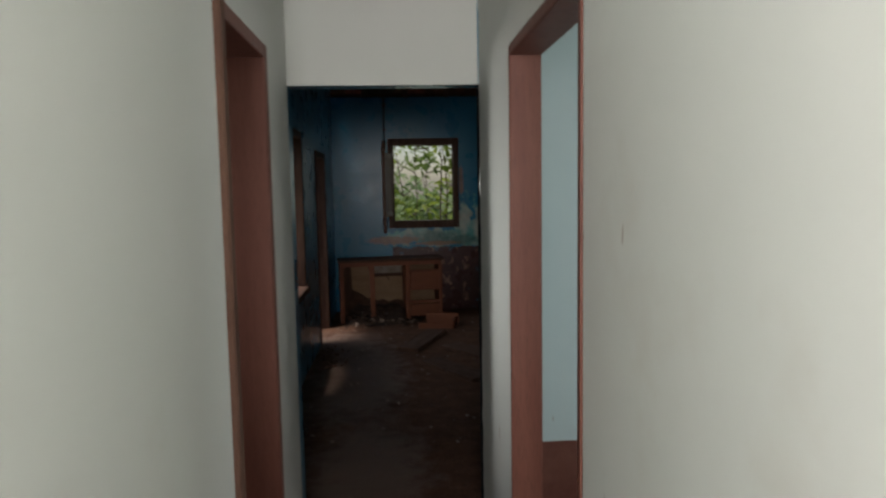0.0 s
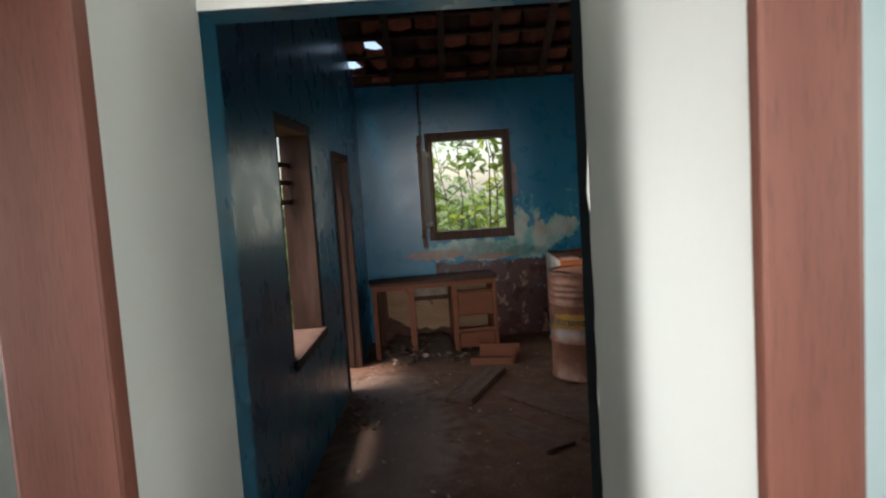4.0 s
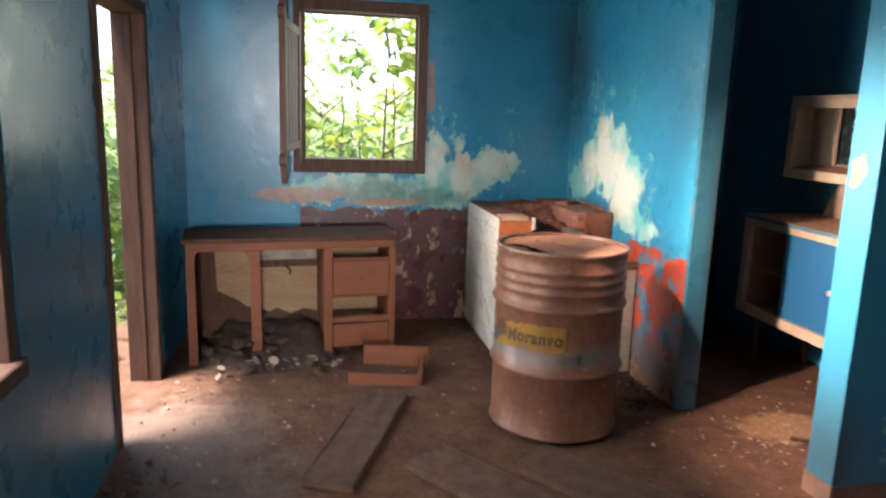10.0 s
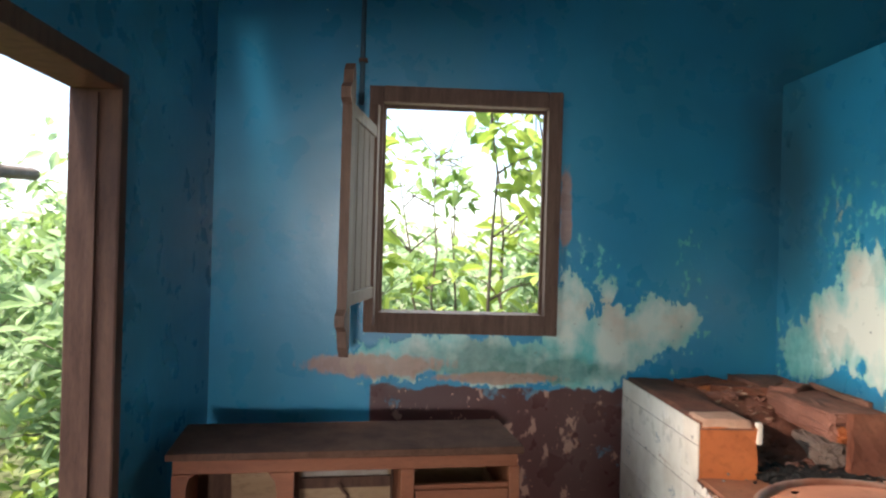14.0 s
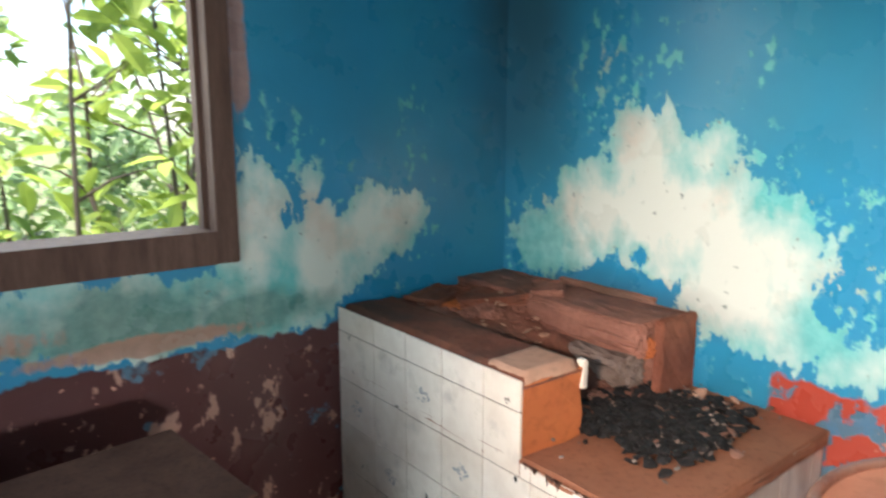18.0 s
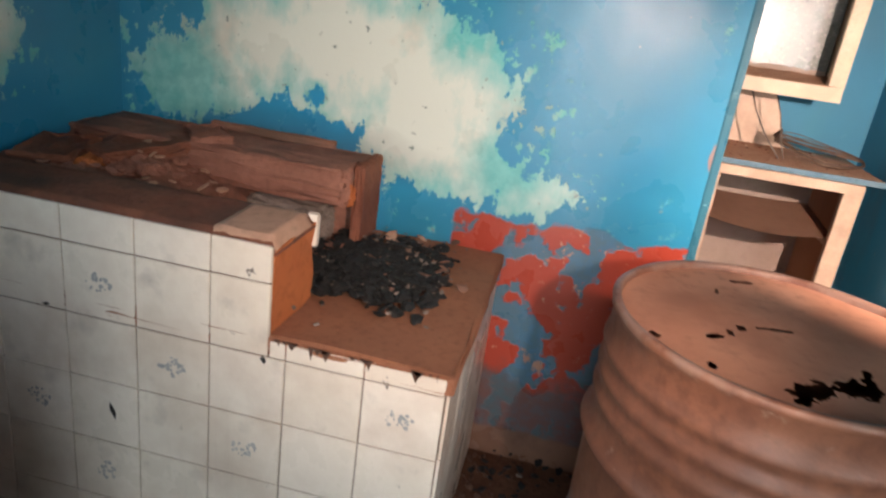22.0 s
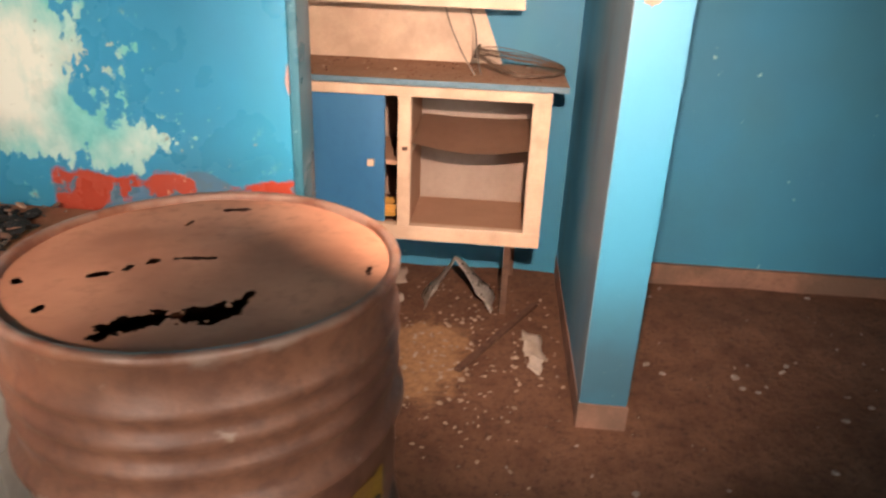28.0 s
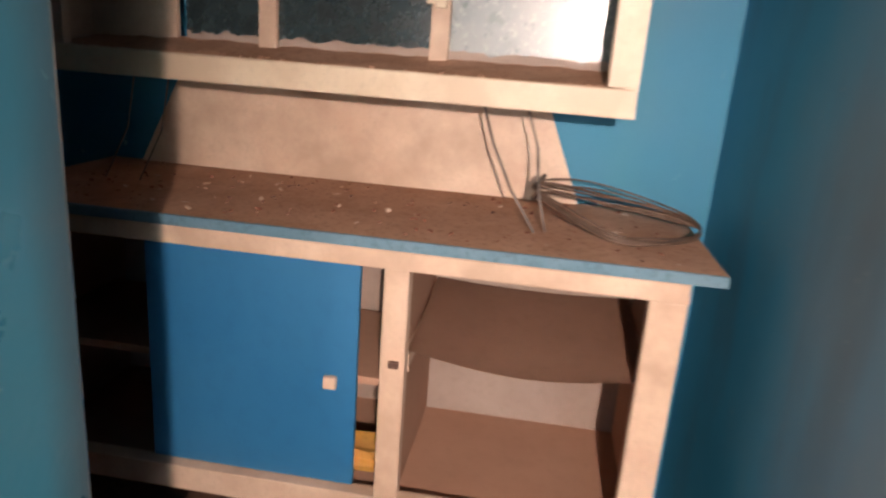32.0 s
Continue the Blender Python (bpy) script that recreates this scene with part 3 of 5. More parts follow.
structure("wall_partition_inner", paint_grey, (2.758, 3.87, -2.494, -2.4925, .12, 2.27))
structure("wall_partition_base", base_plaster, (2.75, 3.87, -2.64, -2.49, -.05, .12))
edge_r = [(1.151 + .007 * noise.noise(Vector((0, 0, z * 9))) + .004 * noise.noise(Vector((3, 0, z * 31))), z) for z in (-.1 + .05 * k for k in range(58))]
tagged(part("wall_south", join(box(-.15, .35, -5.733, -5.724, -.1, 2.75), prism(edge_r + [(4.02, 2.75), (4.02, -.1)], 1, -5.733, -5.724), box(.35, 1.145, -5.733, -5.724, 2.03, 2.75)), hall_white), kind="structure")
# This wall's shade is painted on with the near-black plaster.
structure("wall_south_east", paint_unlit, (1.154, 3.87, -5.724, -5.6, -.1, 2.72))
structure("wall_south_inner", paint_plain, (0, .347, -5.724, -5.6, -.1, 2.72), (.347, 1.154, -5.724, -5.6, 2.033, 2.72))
structure("baseboard", base_plaster, (3.85, 3.87, -5.5, -2.64, 0, .12))

# ---- hall and the rooms beside it ----
structure("wall_hall_east", hall_white, (1.151, 1.243, -6.50, -5.733, -.1, 2.75), (1.151, 1.243, -7.36, -6.50, 2.04, 2.75), (1.151, 1.243, -10.6, -7.36, -.1, 2.75))
structure("wall_hall_west", hall_white, (.22, .35, -6.22, -5.733, -.1, 2.75), (.22, .35, -7.24, -6.22, 2.10, 2.75))
structure("wall_hall_west_thick", hall_white, (.22, .44, -8.95, -7.24, -.1, 2.75), (.22, .44, -9.85, -8.95, 2.05, 2.75), (.22, .44, -10.6, -9.85, -.1, 2.75))
# Unseen end wall, its doorway added to let the hall's fill lamp through.
structure("wall_hall_end", hall_white, (.22, .44, -10.7, -10.6, -.1, 2.75), (1.10, 1.243, -10.7, -10.6, -.1, 2.75), (.44, 1.10, -10.7, -10.6, 2.06, 2.75))
structure("wall_right_room", room_white, (1.243, 3.2, -6.03, -5.93, -.1, 2.75), (3.2, 3.3, -8.7, -7.95, -.1, 2.75), (3.2, 3.3, -6.85, -5.93, -.1, 2.75), (3.2, 3.3, -7.95, -6.85, -.1, .95), (3.2, 3.3, -7.95, -6.85, 2.05, 2.75), (1.243, 3.2, -8.8, -8.7, -.1, 2.75))
structure("wall_left_room", left_white, (-2.2, .22, -5.95, -5.85, -.1, 2.75), (-2.3, -2.2, -8.7, -7.45, -.1, 2.75), (-2.3, -2.2, -6.35, -5.85, -.1, 2.75), (-2.3, -2.2, -7.45, -6.35, -.1, .95), (-2.3, -2.2, -7.45, -6.35, 2.05, 2.75), (-2.2, .22, -8.8, -8.7, -.1, 2.75))
structure("ceiling", hall_white, (-2.3, 3.3, -10.7, -5.6, 2.75, 2.85))


def door_casing(name, x0, x1, y0, y1, top, mat, depth=.02, w=.055, stops=True):
    """Two jambs and a head round an opening in a wall across x."""
    root = tagged(new(name), kind="structure")
    for a, b in ((y0, y0 + w), (y1 - w, y1)):
        part("jamb", worn(box(x0 - depth, x1 + depth, a, b, .0, top, .006), .002, 3), mat, root)
    part("head", worn(box(x0 - depth, x1 + depth, y0 + w, y1 - w, top - w, top, .006), .002, 4), mat, root)
    for a, b in ((y0 + w, y0 + w + .012), (y1 - w - .012, y1 - w)) if stops else ():
        part("stop", box((x0 + x1) / 2 - .012, (x0 + x1) / 2 + .012, a, b, .0, top - w - .012, .002), mat, root)
    return root


door_casing("door_1", 1.151, 1.243, -7.357, -6.503, 2.035, frame_wood, .004, .032, False)
left_door = door_casing("door_2", .22, .35, -7.238, -6.223, 2.095, frame_wood, .012, .045, False)
part("casing", worn(box(.364, .453, -7.238, -7.188, .0, 2.095, .006), .002, 14), dark_wood, left_door)
door_casing("door_3", -.13, -.002, -1.845, -.98, 1.965, dark_wood, .014, .055)

# ---- windows ----
win = tagged(new("window_1"), kind="structure")
part("window_frame", worn(join(box(.688, .752, -.03, .11, 1.072, 2.188, .005), box(1.508, 1.572, -.03, .11, 1.072, 2.188, .005)), .002, 5), old_wood, win)
part("window_head", worn(box(.752, 1.508, -.03, .11, 2.112, 2.188, .006), .002, 6), old_wood, win)
part("window_sill", worn(box(.752, 1.508, -.035, .12, 1.072, 1.165, .006), .002, 7), old_wood, win)
part("bead", join(box(.752, .766, .03, .05, 1.165, 2.112), box(1.494, 1.508, .03, .05, 1.165, 2.112), box(.766, 1.494, .03, .05, 2.098, 2.112)), old_wood, win)
shut = part("shutter", bmesh.new(), old_wood, win)
SH = Matrix.Translation((.725, -.05, 0)) @ Matrix.Rotation(radians(-97.5), 4, "Z")
part("stile", box(0, .055, -.016, .016, 1.11, 2.09, .005, SH), old_wood, shut)
ear = [(.555, 1.05), (.585, 1.09), (.60, 1.15), (.635, 1.17), (.635, 1.21), (.605, 1.23), (.60, 1.97), (.63, 1.99), (.632, 2.03), (.60, 2.05), (.59, 2.10), (.56, 2.13), (.54, 2.06), (.54, 1.13)]
stile = prism(ear, 1, -.018, .018)
stile.transform(SH)
part("stile", stile, old_wood, shut)
for z0, z1 in ((1.235, 1.285), (1.94, 1.99)):
    part("rail", box(.055, .54, -.013, .013, z0, z1, .004, SH), old_wood, shut)
for i in range(4):
    part("slat", box(.065 + .119 * i, .175 + .119 * i, -.005, .005, 1.285, 1.94, .002, SH), dark_wood, shut)

win2 = tagged(new("window_2"), kind="structure")
part("jamb", worn(box(-.195, -.004, -2.74, -2.685, .76, 2.075, .006), .002, 8), dark_wood, win2)
part("jamb", worn(box(-.195, -.004, -3.635, -3.58, .76, 2.075, .006), .002, 9), dark_wood, win2)
part("head", worn(box(-.195, -.004, -3.58, -2.74, 2.015, 2.075, .006), .002, 10), dark_wood, win2)
part("window_sill", worn(box(-.22, .02, -3.635, -2.685, .705, .76, .008), .003, 11), plank_wood, win2, "dusty grey-brown sill")
for z in (1.83, 1.72, 1.60):
    part("bar", box(-.16, -.135, -3.58, -2.74, z - .016, z + .016, .004), dark_wood, win2)


def plain_window(name, x0, x1, y0, y1, z0, z1):
    root = tagged(new(name), kind="structure")
    for a, b in ((y0, y0 + .05), (y1 - .05, y1)):
        part("jamb", box(x0, x1, a, b, z0, z1, .005), frame_wood, root)
    for a, b in ((z0, z0 + .05), (z1 - .05, z1)):
        part("rail", box(x0, x1, y0 + .05, y1 - .05, a, b, .005), frame_wood, root)


plain_window("window_3", 3.21, 3.29, -7.95, -6.85, .95, 2.05)
# window_4 is never in view, added for the left room's lamp.
plain_window("window_4", -2.29, -2.21, -7.45, -6.35, .95, 2.05)

# ---- roof ----
SLOPE = .45
roof = tagged(new("roof"), kind="structure")
up = math.degrees(math.atan(SLOPE))
for i in range(9):
    x = -.1 + i * .51
    part("rafter", box(-.03, .03, -3.25, .25, -.055, .03, .004, pose(x, 0, 2.75, -up)), dark_wood, roof)
    part("rafter", box(-.03, .03, -3.25, .25, -.055, .03, .004, pose(x, -5.74, 2.75, -up, 0, 180)), dark_wood, roof)
part("ridge_beam", box(-.25, 4.1, -2.93, -2.81, 3.88, 3.98, .008), dark_wood, roof)
for i in range(11):
    d = .05 + i * .3
    part("batten", box(-.3, 4.15, -d - .02, -d + .02, .032, .057, .003, pose(0, 0, 2.75, -up)), dark_wood, roof)
    part("batten", box(-4.15, .3, -d - .02, -d + .02, .032, .057, .003, pose(0, -5.74, 2.75, -up, 0, 180)), dark_wood, roof)
part("wall_plate", box(-.15, 4.02, .02, .13, 2.70, 2.745, .005), dark_wood, roof)

# ---- drum ----
DX, DY, DR, D0, D1 = 1.945, -1.755, .295, .055, .908
drum = thing("oil_drum", "rusty orange steel oil drum with holes rusted through its lid", "drum", (DX, DY, D0))


def ring(z, r, w, n=4):
    return [(DR + r * math.sin(math.pi * k / n), z - w + 2 * w * k / n) for k in range(n + 1)]


prof = [(DR - .01, D0), (DR + .006, D0 + .004), (DR + .006, D0 + .016), (DR, D0 + .022)]
for z, r, w in ((.36, .016, .020), (.655, .016, .020), (.728, .007, .016), (.774, .007, .016), (.820, .007, .016)):
    prof += ring(z, r, w)
prof += [(DR, D1 - .022), (DR + .006, D1 - .016), (DR + .007, D1 - .004), (DR + .003, D1), (DR - .006, D1), (DR - .009, D1 - .006), (DR - .010, D1 - .02)]
body = lathe([(r, z) for r, z in prof], (0, 0), 72)
for v in body.verts:
    a = math.atan2(v.co.y, v.co.x)
    k = 1 + .006 * noise.noise(Vector((math.cos(a) * 2, math.sin(a) * 2, v.co.z * 3)))
    v.co.x, v.co.y = v.co.x * k + DX, v.co.y * k + DY
drum_body = part("barrel_wall", body, rust)


def lid():
    """A thin sheet with rusted gaps."""
    gaps = [(1.795, -1.825, .050, .026, -48), (1.830, -1.850, .030, .012, -10), (1.738, -1.735, .042, .022, -42), (1.765, -1.765, .020, .010, 20), (1.874, -1.626, .020, .008, -60), (1.900, -1.65, .012, .006, 0), (1.936, -1.676, .018, .008, -20), (1.95, -1.73, .04, .004, -80), (1.835, -1.52, .014, .008, 20), (2.17, -1.72, .022, .009, -70), (1.955, -2.01, .016, .005, 10), (1.76, -1.60, .012, .006, 0), (2.10, -1.66, .012, .005, 0)]
    bm, n = bmesh.new(), 150
    grid = {}
    for i in range(n + 1):
        for j in range(n + 1):
            u, v = 2 * i / n - 1, 2 * j / n - 1
            x, y = u * math.sqrt(1 - v * v / 2) * (DR - .0095), v * math.sqrt(1 - u * u / 2) * (DR - .0095)
            z = D1 - .014 + .004 * noise.noise(Vector((x, y, 0)) * 9) - .008 * math.exp(-((x + .13) ** 2 + (y + .1) ** 2) / .006)
            grid[i, j] = bm.verts.new((x + DX, y + DY, z))
    for i in range(n):
        for j in range(n):
            c = (grid[i, j].co + grid[i + 1, j + 1].co) / 2
            hole = False
            for gx, gy, a, b, turn in gaps:
                s, q = math.sin(radians(turn)), math.cos(radians(turn))
                du, dv = (c.x - gx) * q + (c.y - gy) * s, -(c.x - gx) * s + (c.y - gy) * q
                if (du / a) ** 2 + (dv / b) ** 2 < 1 + 1.3 * noise.noise(Vector((c.x, c.y, 5)) * 48) + .5 * noise.noise(Vector((c.x, c.y, 9)) * 120):
                    hole = True
            if not hole:
                f = bm.faces.new((grid[i, j], grid[i + 1, j], grid[i + 1, j + 1], grid[i, j + 1]))
                f.smooth = True
    for v in [v for v in bm.verts if not v.link_faces]:
        bm.verts.remove(v)
    return bm


drum_lid = part("lid", lid(), lid_mat, None, "dusty orange lid with ragged holes")


def wrap(a0, a1, z0, z1, r, n=20, ragged=0.0, seed=0, tilt=0.0):
    rnd = random.Random(seed)
    bm = bmesh.new()
    lo, hi = [], []
    for k in range(n + 1):
        a = radians(a0 + (a1 - a0) * k / n)
        dz = tilt * max(0, -140 - (a0 + (a1 - a0) * k / n)) / 50
        lo.append(bm.verts.new((DX + r * math.cos(a), DY + r * math.sin(a), z0 - dz + rnd.uniform(-1, 1) * ragged)))
        hi.append(bm.verts.new((DX + r * math.cos(a), DY + r * math.sin(a), z1 - dz + rnd.uniform(-1, 1) * ragged)))
    for k in range(n):
        bm.faces.new((lo[k], lo[k + 1], hi[k + 1], hi[k]))
    bmesh.ops.solidify(bm, geom=bm.faces[:], thickness=-.0012)
    return bm


sticker = part("label_plate", wrap(-188, -103, .474, .586, DR + .003, 30, .005, 2, .03), yellow, None, "torn faded yellow label")
part("blotch", wrap(-185, -174, .484, .548, DR + .0045, 9, .010, 6, .03), pipe_mat, sticker, "blue-grey paint blotch")
part("blotch", wrap(-178, -159, .512, .588, DR + .0050, 12, .012, 7, .03), rust, sticker, "dark brown stain")
words = bpy.data.curves.new("lettering", "FONT")
words.body, words.size, words.space_character = "Morango", .078, 1.12
words.offset = .0035
source = new("lettering_source", words)
flat = source.evaluated_get(bpy.context.evaluated_depsgraph_get()).to_mesh()
inked = bmesh.new()
inked.from_mesh(flat)
source.evaluated_get(bpy.context.evaluated_depsgraph_get()).to_mesh_clear()
bpy.data.objects.remove(source)
bmesh.ops.subdivide_edges(inked, edges=[e for e in inked.edges if e.calc_length() > .02], cuts=2)
wide = max(v.co.x for v in inked.verts)
for v in inked.verts:
    deg = -156 + 51 * v.co.x / wide
    a, r = radians(deg), DR + .0058
    v.co = Vector((DX + r * math.cos(a), DY + r * math.sin(a), .505 + v.co.y - .03 * max(0, -140 - deg) / 50))
part("lettering", inked, ink, sticker, "dark hand-painted letters")
part("scuffed_band", wrap(-110, -78, .42, .468, DR + .003, 12, .008, 3), grey_board, drum_body)
for ob in (drum_body, drum_lid, sticker):
    ob.parent, ob.matrix_parent_inverse = drum, drum.matrix_world.inverted()

# ---- stove ----
SX, SY = 1.90, -1.190
stove = thing("masonry_stove", "cream-tiled masonry wood stove with sooty broken brick top", "stove", (2.26, -.6, 0))


def under(root, *obs):
    for ob in obs:
        ob.parent, ob.matrix_parent_inverse = root, root.matrix_world.inverted()
    return obs[0]


def stove_part(name, bm, mat, label=""):
    return under(stove, part(name, bm, mat, None, label))


def crust(x0, x1, y0, y1, z, height, scale, step=.02):
    """An uneven top layer whose edges turn down."""
    bm = uneven(x0, x1, y0, y1, z, step, height, scale)
    for v in bm.verts:
        if min(v.co.x - x0, x1 - v.co.x, v.co.y - y0, y1 - v.co.y) < 1e-4:
            v.co.z = z - .025
    return bm


stove_part("stove_base", box(SX, 2.618, SY, -.003, .0, .655), stone_mat)
stove_part("hearth_slab", worn(box(SX - .004, 2.618, SY - .012, -.003, .655, .69, .006), .006, 12, 4), cap_mat, "red-dusted brick hearth slab")
stove_part("rim_wall", worn(box(SX, 2.105, -.827, -.003, .69, .872), .004, 13, 2), orange_brick, "orange clay rim wall")
stove_part("rim_top", crust(SX - .003, 2.112, -.833, -.003, .888, .004, 9), hearth_mat)
stove_part("rim_cap", crust(SX + .004, 2.096, -.829, -.68, .8935, .003, 9, .015), swept_clay, "paler swept end of the rim")
stove_part("rim_nosing", worn(box(2.100, 2.120, -.834, -.808, .812, .888, .008), .001, 18), tile, "rounded cream edge tile")
stove_part("back_block", worn(box(2.39, 2.618, -.795, -.003, .82, .908, .014), .009, 15, 6), sooty_brick, "rough broken brick block caked in soot")
stove_part("block_top", crust(2.383, 2.617, -.803, -.004, .912, .006, 9, .014), sooty_brick, "crumbled sooty red-brown brick top")
stove_part("block_foot", worn(box(2.51, 2.617, -.79, -.003, .69, .822, .01), .008, 33, 4), sooty_brick)
stove_part("brick_pillar", worn(box(2.44, 2.614, -.822, -.797, .69, .918, .008), .004, 19, 3), hearth_mat, "bare brown brick end")
stove_part("mortar_fillet", worn(box(2.602, 2.617, -.68, -.30, .905, .932, .006), .004, 37, 5), base_plaster, "pinkish mortar smeared along the wall")


def slot_height(x, y):
    """The broken fill between rim and block, low at the hearth and level with the rim at the far end."""
    k = min(1.0, max(0.0, (y + .72) / .44))
    return .70 + .172 * k * k * (3 - 2 * k) + .022 * noise.fractal(Vector((x, y, 8)) * 14, .8, 2, 5)


fill = uneven(2.10, 2.53, -.80, -.004, 0, .015, 0, 1)
for v in fill.verts:
    v.co.z = slot_height(v.co.x, v.co.y)
stove_part("slot_filling", fill, sooty_brick, "soot-stained rubble filling the slot")
rnd = random.Random(4)
for k, (x, y, z, w, d, turn) in enumerate(((2.35, -.21, .890, .11, .11, -30), (2.22, -.10, .884, .09, .07, 15), (2.48, -.36, .918, .07, .05, 40), (2.24, -.33, .878, .05, .03, 62))):
    stove_part("broken_brick", worn(box(-w, w, -d, d, -.011, .011, .005, pose(x, y, z, rnd.uniform(-4, 4), rnd.uniform(-5, 5), turn)), .007, k, 3), hearth_mat if k < 2 else sooty_brick)
stove_part("red_brick_lump", worn(box(2.17, 2.27, -.245, -.19, .855, .886, .008), .007, 41, 3), orange_brick, "broken red brick")
stove_part("mortar_slab", worn(box(2.40, 2.50, -.735, -.50, .69, .785, .025), .008, 23, 4), rubble_mat, "grey broken mortar slab")
stove_part("fired_brick_lump", worn(box(2.405, 2.45, -.806, -.755, .815, .865, .016), .006, 29, 3), orange_brick, "broken orange brick lump")
spots = [(2.30 + rnd.gauss(0, .11), -.90 + rnd.gauss(0, .095), .694 + rnd.random() * .018, rnd.uniform(.012, .050)) for k in range(1500)]
bare = [s for s in spots if 2.08 < s[0] < 2.59 and -1.10 < s[1] < -.70 and math.hypot((s[0] - 2.11) / .035, (s[1] + .895) / .05) > 1]
lumps("charcoal", char_mat, bare, "scattered black charcoal on the stove's hearth", "charcoal", .5, 5)
chunks = []
for k in range(150):
    x, y = rnd.uniform(2.11, 2.39), rnd.uniform(-.74, -.10)
    chunks.append((x, y, slot_height(x, y) + .006, rnd.uniform(.012, .06) * (.6 + .4 * rnd.random())))
lumps("broken_brick_rubble", sooty_brick, chunks, "crumbled sooty brick in the stove's open slot", "rubble", .45, 7)
chunks = []
for k in range(26):
    x, y = rnd.uniform(2.14, 2.38), rnd.uniform(-.56, -.24)
    chunks.append((x, y, slot_height(x, y) + .018, rnd.uniform(.012, .045)))
lumps("plaster_crumbs", swept_clay, chunks, "pale plaster flakes on the broken stove top", "rubble", .35, 8)
spots = [(2.33 + rnd.gauss(0, .14), -.95 + rnd.gauss(0, .10), .703 + rnd.random() * .012, rnd.uniform(.005, .020)) for k in range(170)]
lumps("ash_crumbs", rubble_mat, [s for s in spots if 1.95 < s[0] < 2.6 and -1.15 < s[1] < -.78], "pale crumbs of ash and brick on the hearth", "ash", .5, 6)
spots = [(2.36 + rnd.gauss(0, .11), -.97 + rnd.gauss(0, .09), .712, rnd.uniform(.02, .05)) for k in range(20)]
lumps("brick_flakes", base_plaster, [s for s in spots if 2.1 < s[0] < 2.6 and -1.15 < s[1] < -.78], "pinkish flakes of brick lying among the charcoal", "rubble", .25, 61)
lumps("mortar_flakes", swept_clay, [(2.54, -.89, .71, .06), (2.585, -.97, .705, .04), (2.45, -1.035, .705, .045), (2.40, -.98, .71, .03), (2.36, -1.06, .70, .022)], "pale mortar flakes on the charcoal's edge", "rubble", .3, 62)

rnd = random.Random(17)
spots = [(1.885 - abs(rnd.gauss(0, .05)), rnd.uniform(-1.22, -.05), FLOOR + .006, rnd.uniform(.008, .035)) for k in range(170)] + [(rnd.uniform(1.9, 2.6), -1.205 - abs(rnd.gauss(0, .05)), FLOOR + .006, rnd.uniform(.008, .03)) for k in range(80)]
lumps("stove_foot_debris", plank_wood, spots, "brown soil and crumbs lying against the stove's foot", "debris", .6, 18)

# ---- desk ----
desk = thing("writing_desk", "broken orange-brown wooden desk with missing drawers", "desk", (.72, -.63, 0))


def desk_part(name, bm, mat=desk_wood, label=""):
    return under(desk, part(name, bm, mat, None, label))


desk_part("desktop", worn(box(.105, 1.325, -.835, -.44, .735, .762, .005), .002, 20), desk_dust, "dust-covered desktop")
desk_part("apron", box(.13, 1.305, -.82, -.80, .688, .735, .003))
desk_part("side_panel", box(.125, .15, -.815, -.45, .03, .735, .003))
desk_part("side_panel", box(1.283, 1.308, -.815, -.45, .03, .688, .003))
desk_part("side_panel", box(.895, .917, -.815, -.45, .03, .735, .003))
arch = [(.125, .03), (.172, .03), (.170, .64), (.178, .675), (.195, .688), (.125, .688)]
desk_part("leg", prism(arch, 1, -.825, -.80))
arch = [(.47, .05), (.525, .05), (.52, .688), (.435, .688), (.458, .66), (.466, .60)]
desk_part("leg", prism(arch, 1, -.825, -.80))
desk_part("leg", box(.885, .932, -.825, -.80, .03, .688, .003))
desk_part("leg", box(1.275, 1.312, -.825, -.80, .03, .688, .003))
ragged = [(.27, .66), (.50, .67), (.50, .28), (.46, .24), (.42, .30), (.37, .33), (.31, .36), (.28, .38)]
desk_part("back_panel", prism(ragged, 1, -.475, -.467), ply, "torn pale plywood back panel")
ragged = [(.53, .69), (.885, .69), (.885, .22), (.80, .24), (.72, .21), (.64, .25), (.58, .23), (.53, .26)]
desk_part("back_panel", prism(ragged, 1, -.473, -.465), ply, "torn pale plywood back panel")
desk_part("back_board", box(.15, .895, -.463, -.455, .05, .69), dark_wood, "dark brown back board")
desk_part("loose_strip", worn(box(.53, .88, -.52, -.50, .525, .565, .003), .002, 2), dark_wood)
desk_part("hook", tube([(.68, -.53, .545), (.695, -.535, .52), (.715, -.535, .50), (.71, -.535, .48)], .007, 6), iron)
desk_part("paper_lining", worn(box(.54, .87, -.50, -.496, .563, .685), .003, 4, 3), paper_mat, "torn whitish paper lining")
desk_part("back_panel", box(.932, 1.275, -.475, -.467, .05, .69), ply)
for z0, z1 in ((.405, .610), (.085, .225)):
    drawer = desk_part("drawer", box(.937, 1.272, -.822, -.803, z0, z1, .004))
    under(desk, part("drawer_box", join(box(.945, 1.265, -.80, -.50, z0, z0 + .008), box(.945, .955, -.80, -.50, z0, z1 - .03), box(1.255, 1.265, -.80, -.50, z0, z1 - .03)), ply))
    knob = part("knob", box(1.09, 1.12, -.838, -.822, (z0 + z1) / 2 - .012, (z0 + z1) / 2 + .012, .005), desk_wood)
    knob.parent = drawer
    knob.matrix_parent_inverse = drawer.matrix_world.inverted()
desk_part("rail", box(.932, 1.275, -.815, -.795, .612, .628, .003))
desk_part("rail", box(.932, 1.275, -.815, -.795, .388, .402, .003))
desk_part("rail", box(.932, 1.275, -.822, -.795, .235, .268, .003))
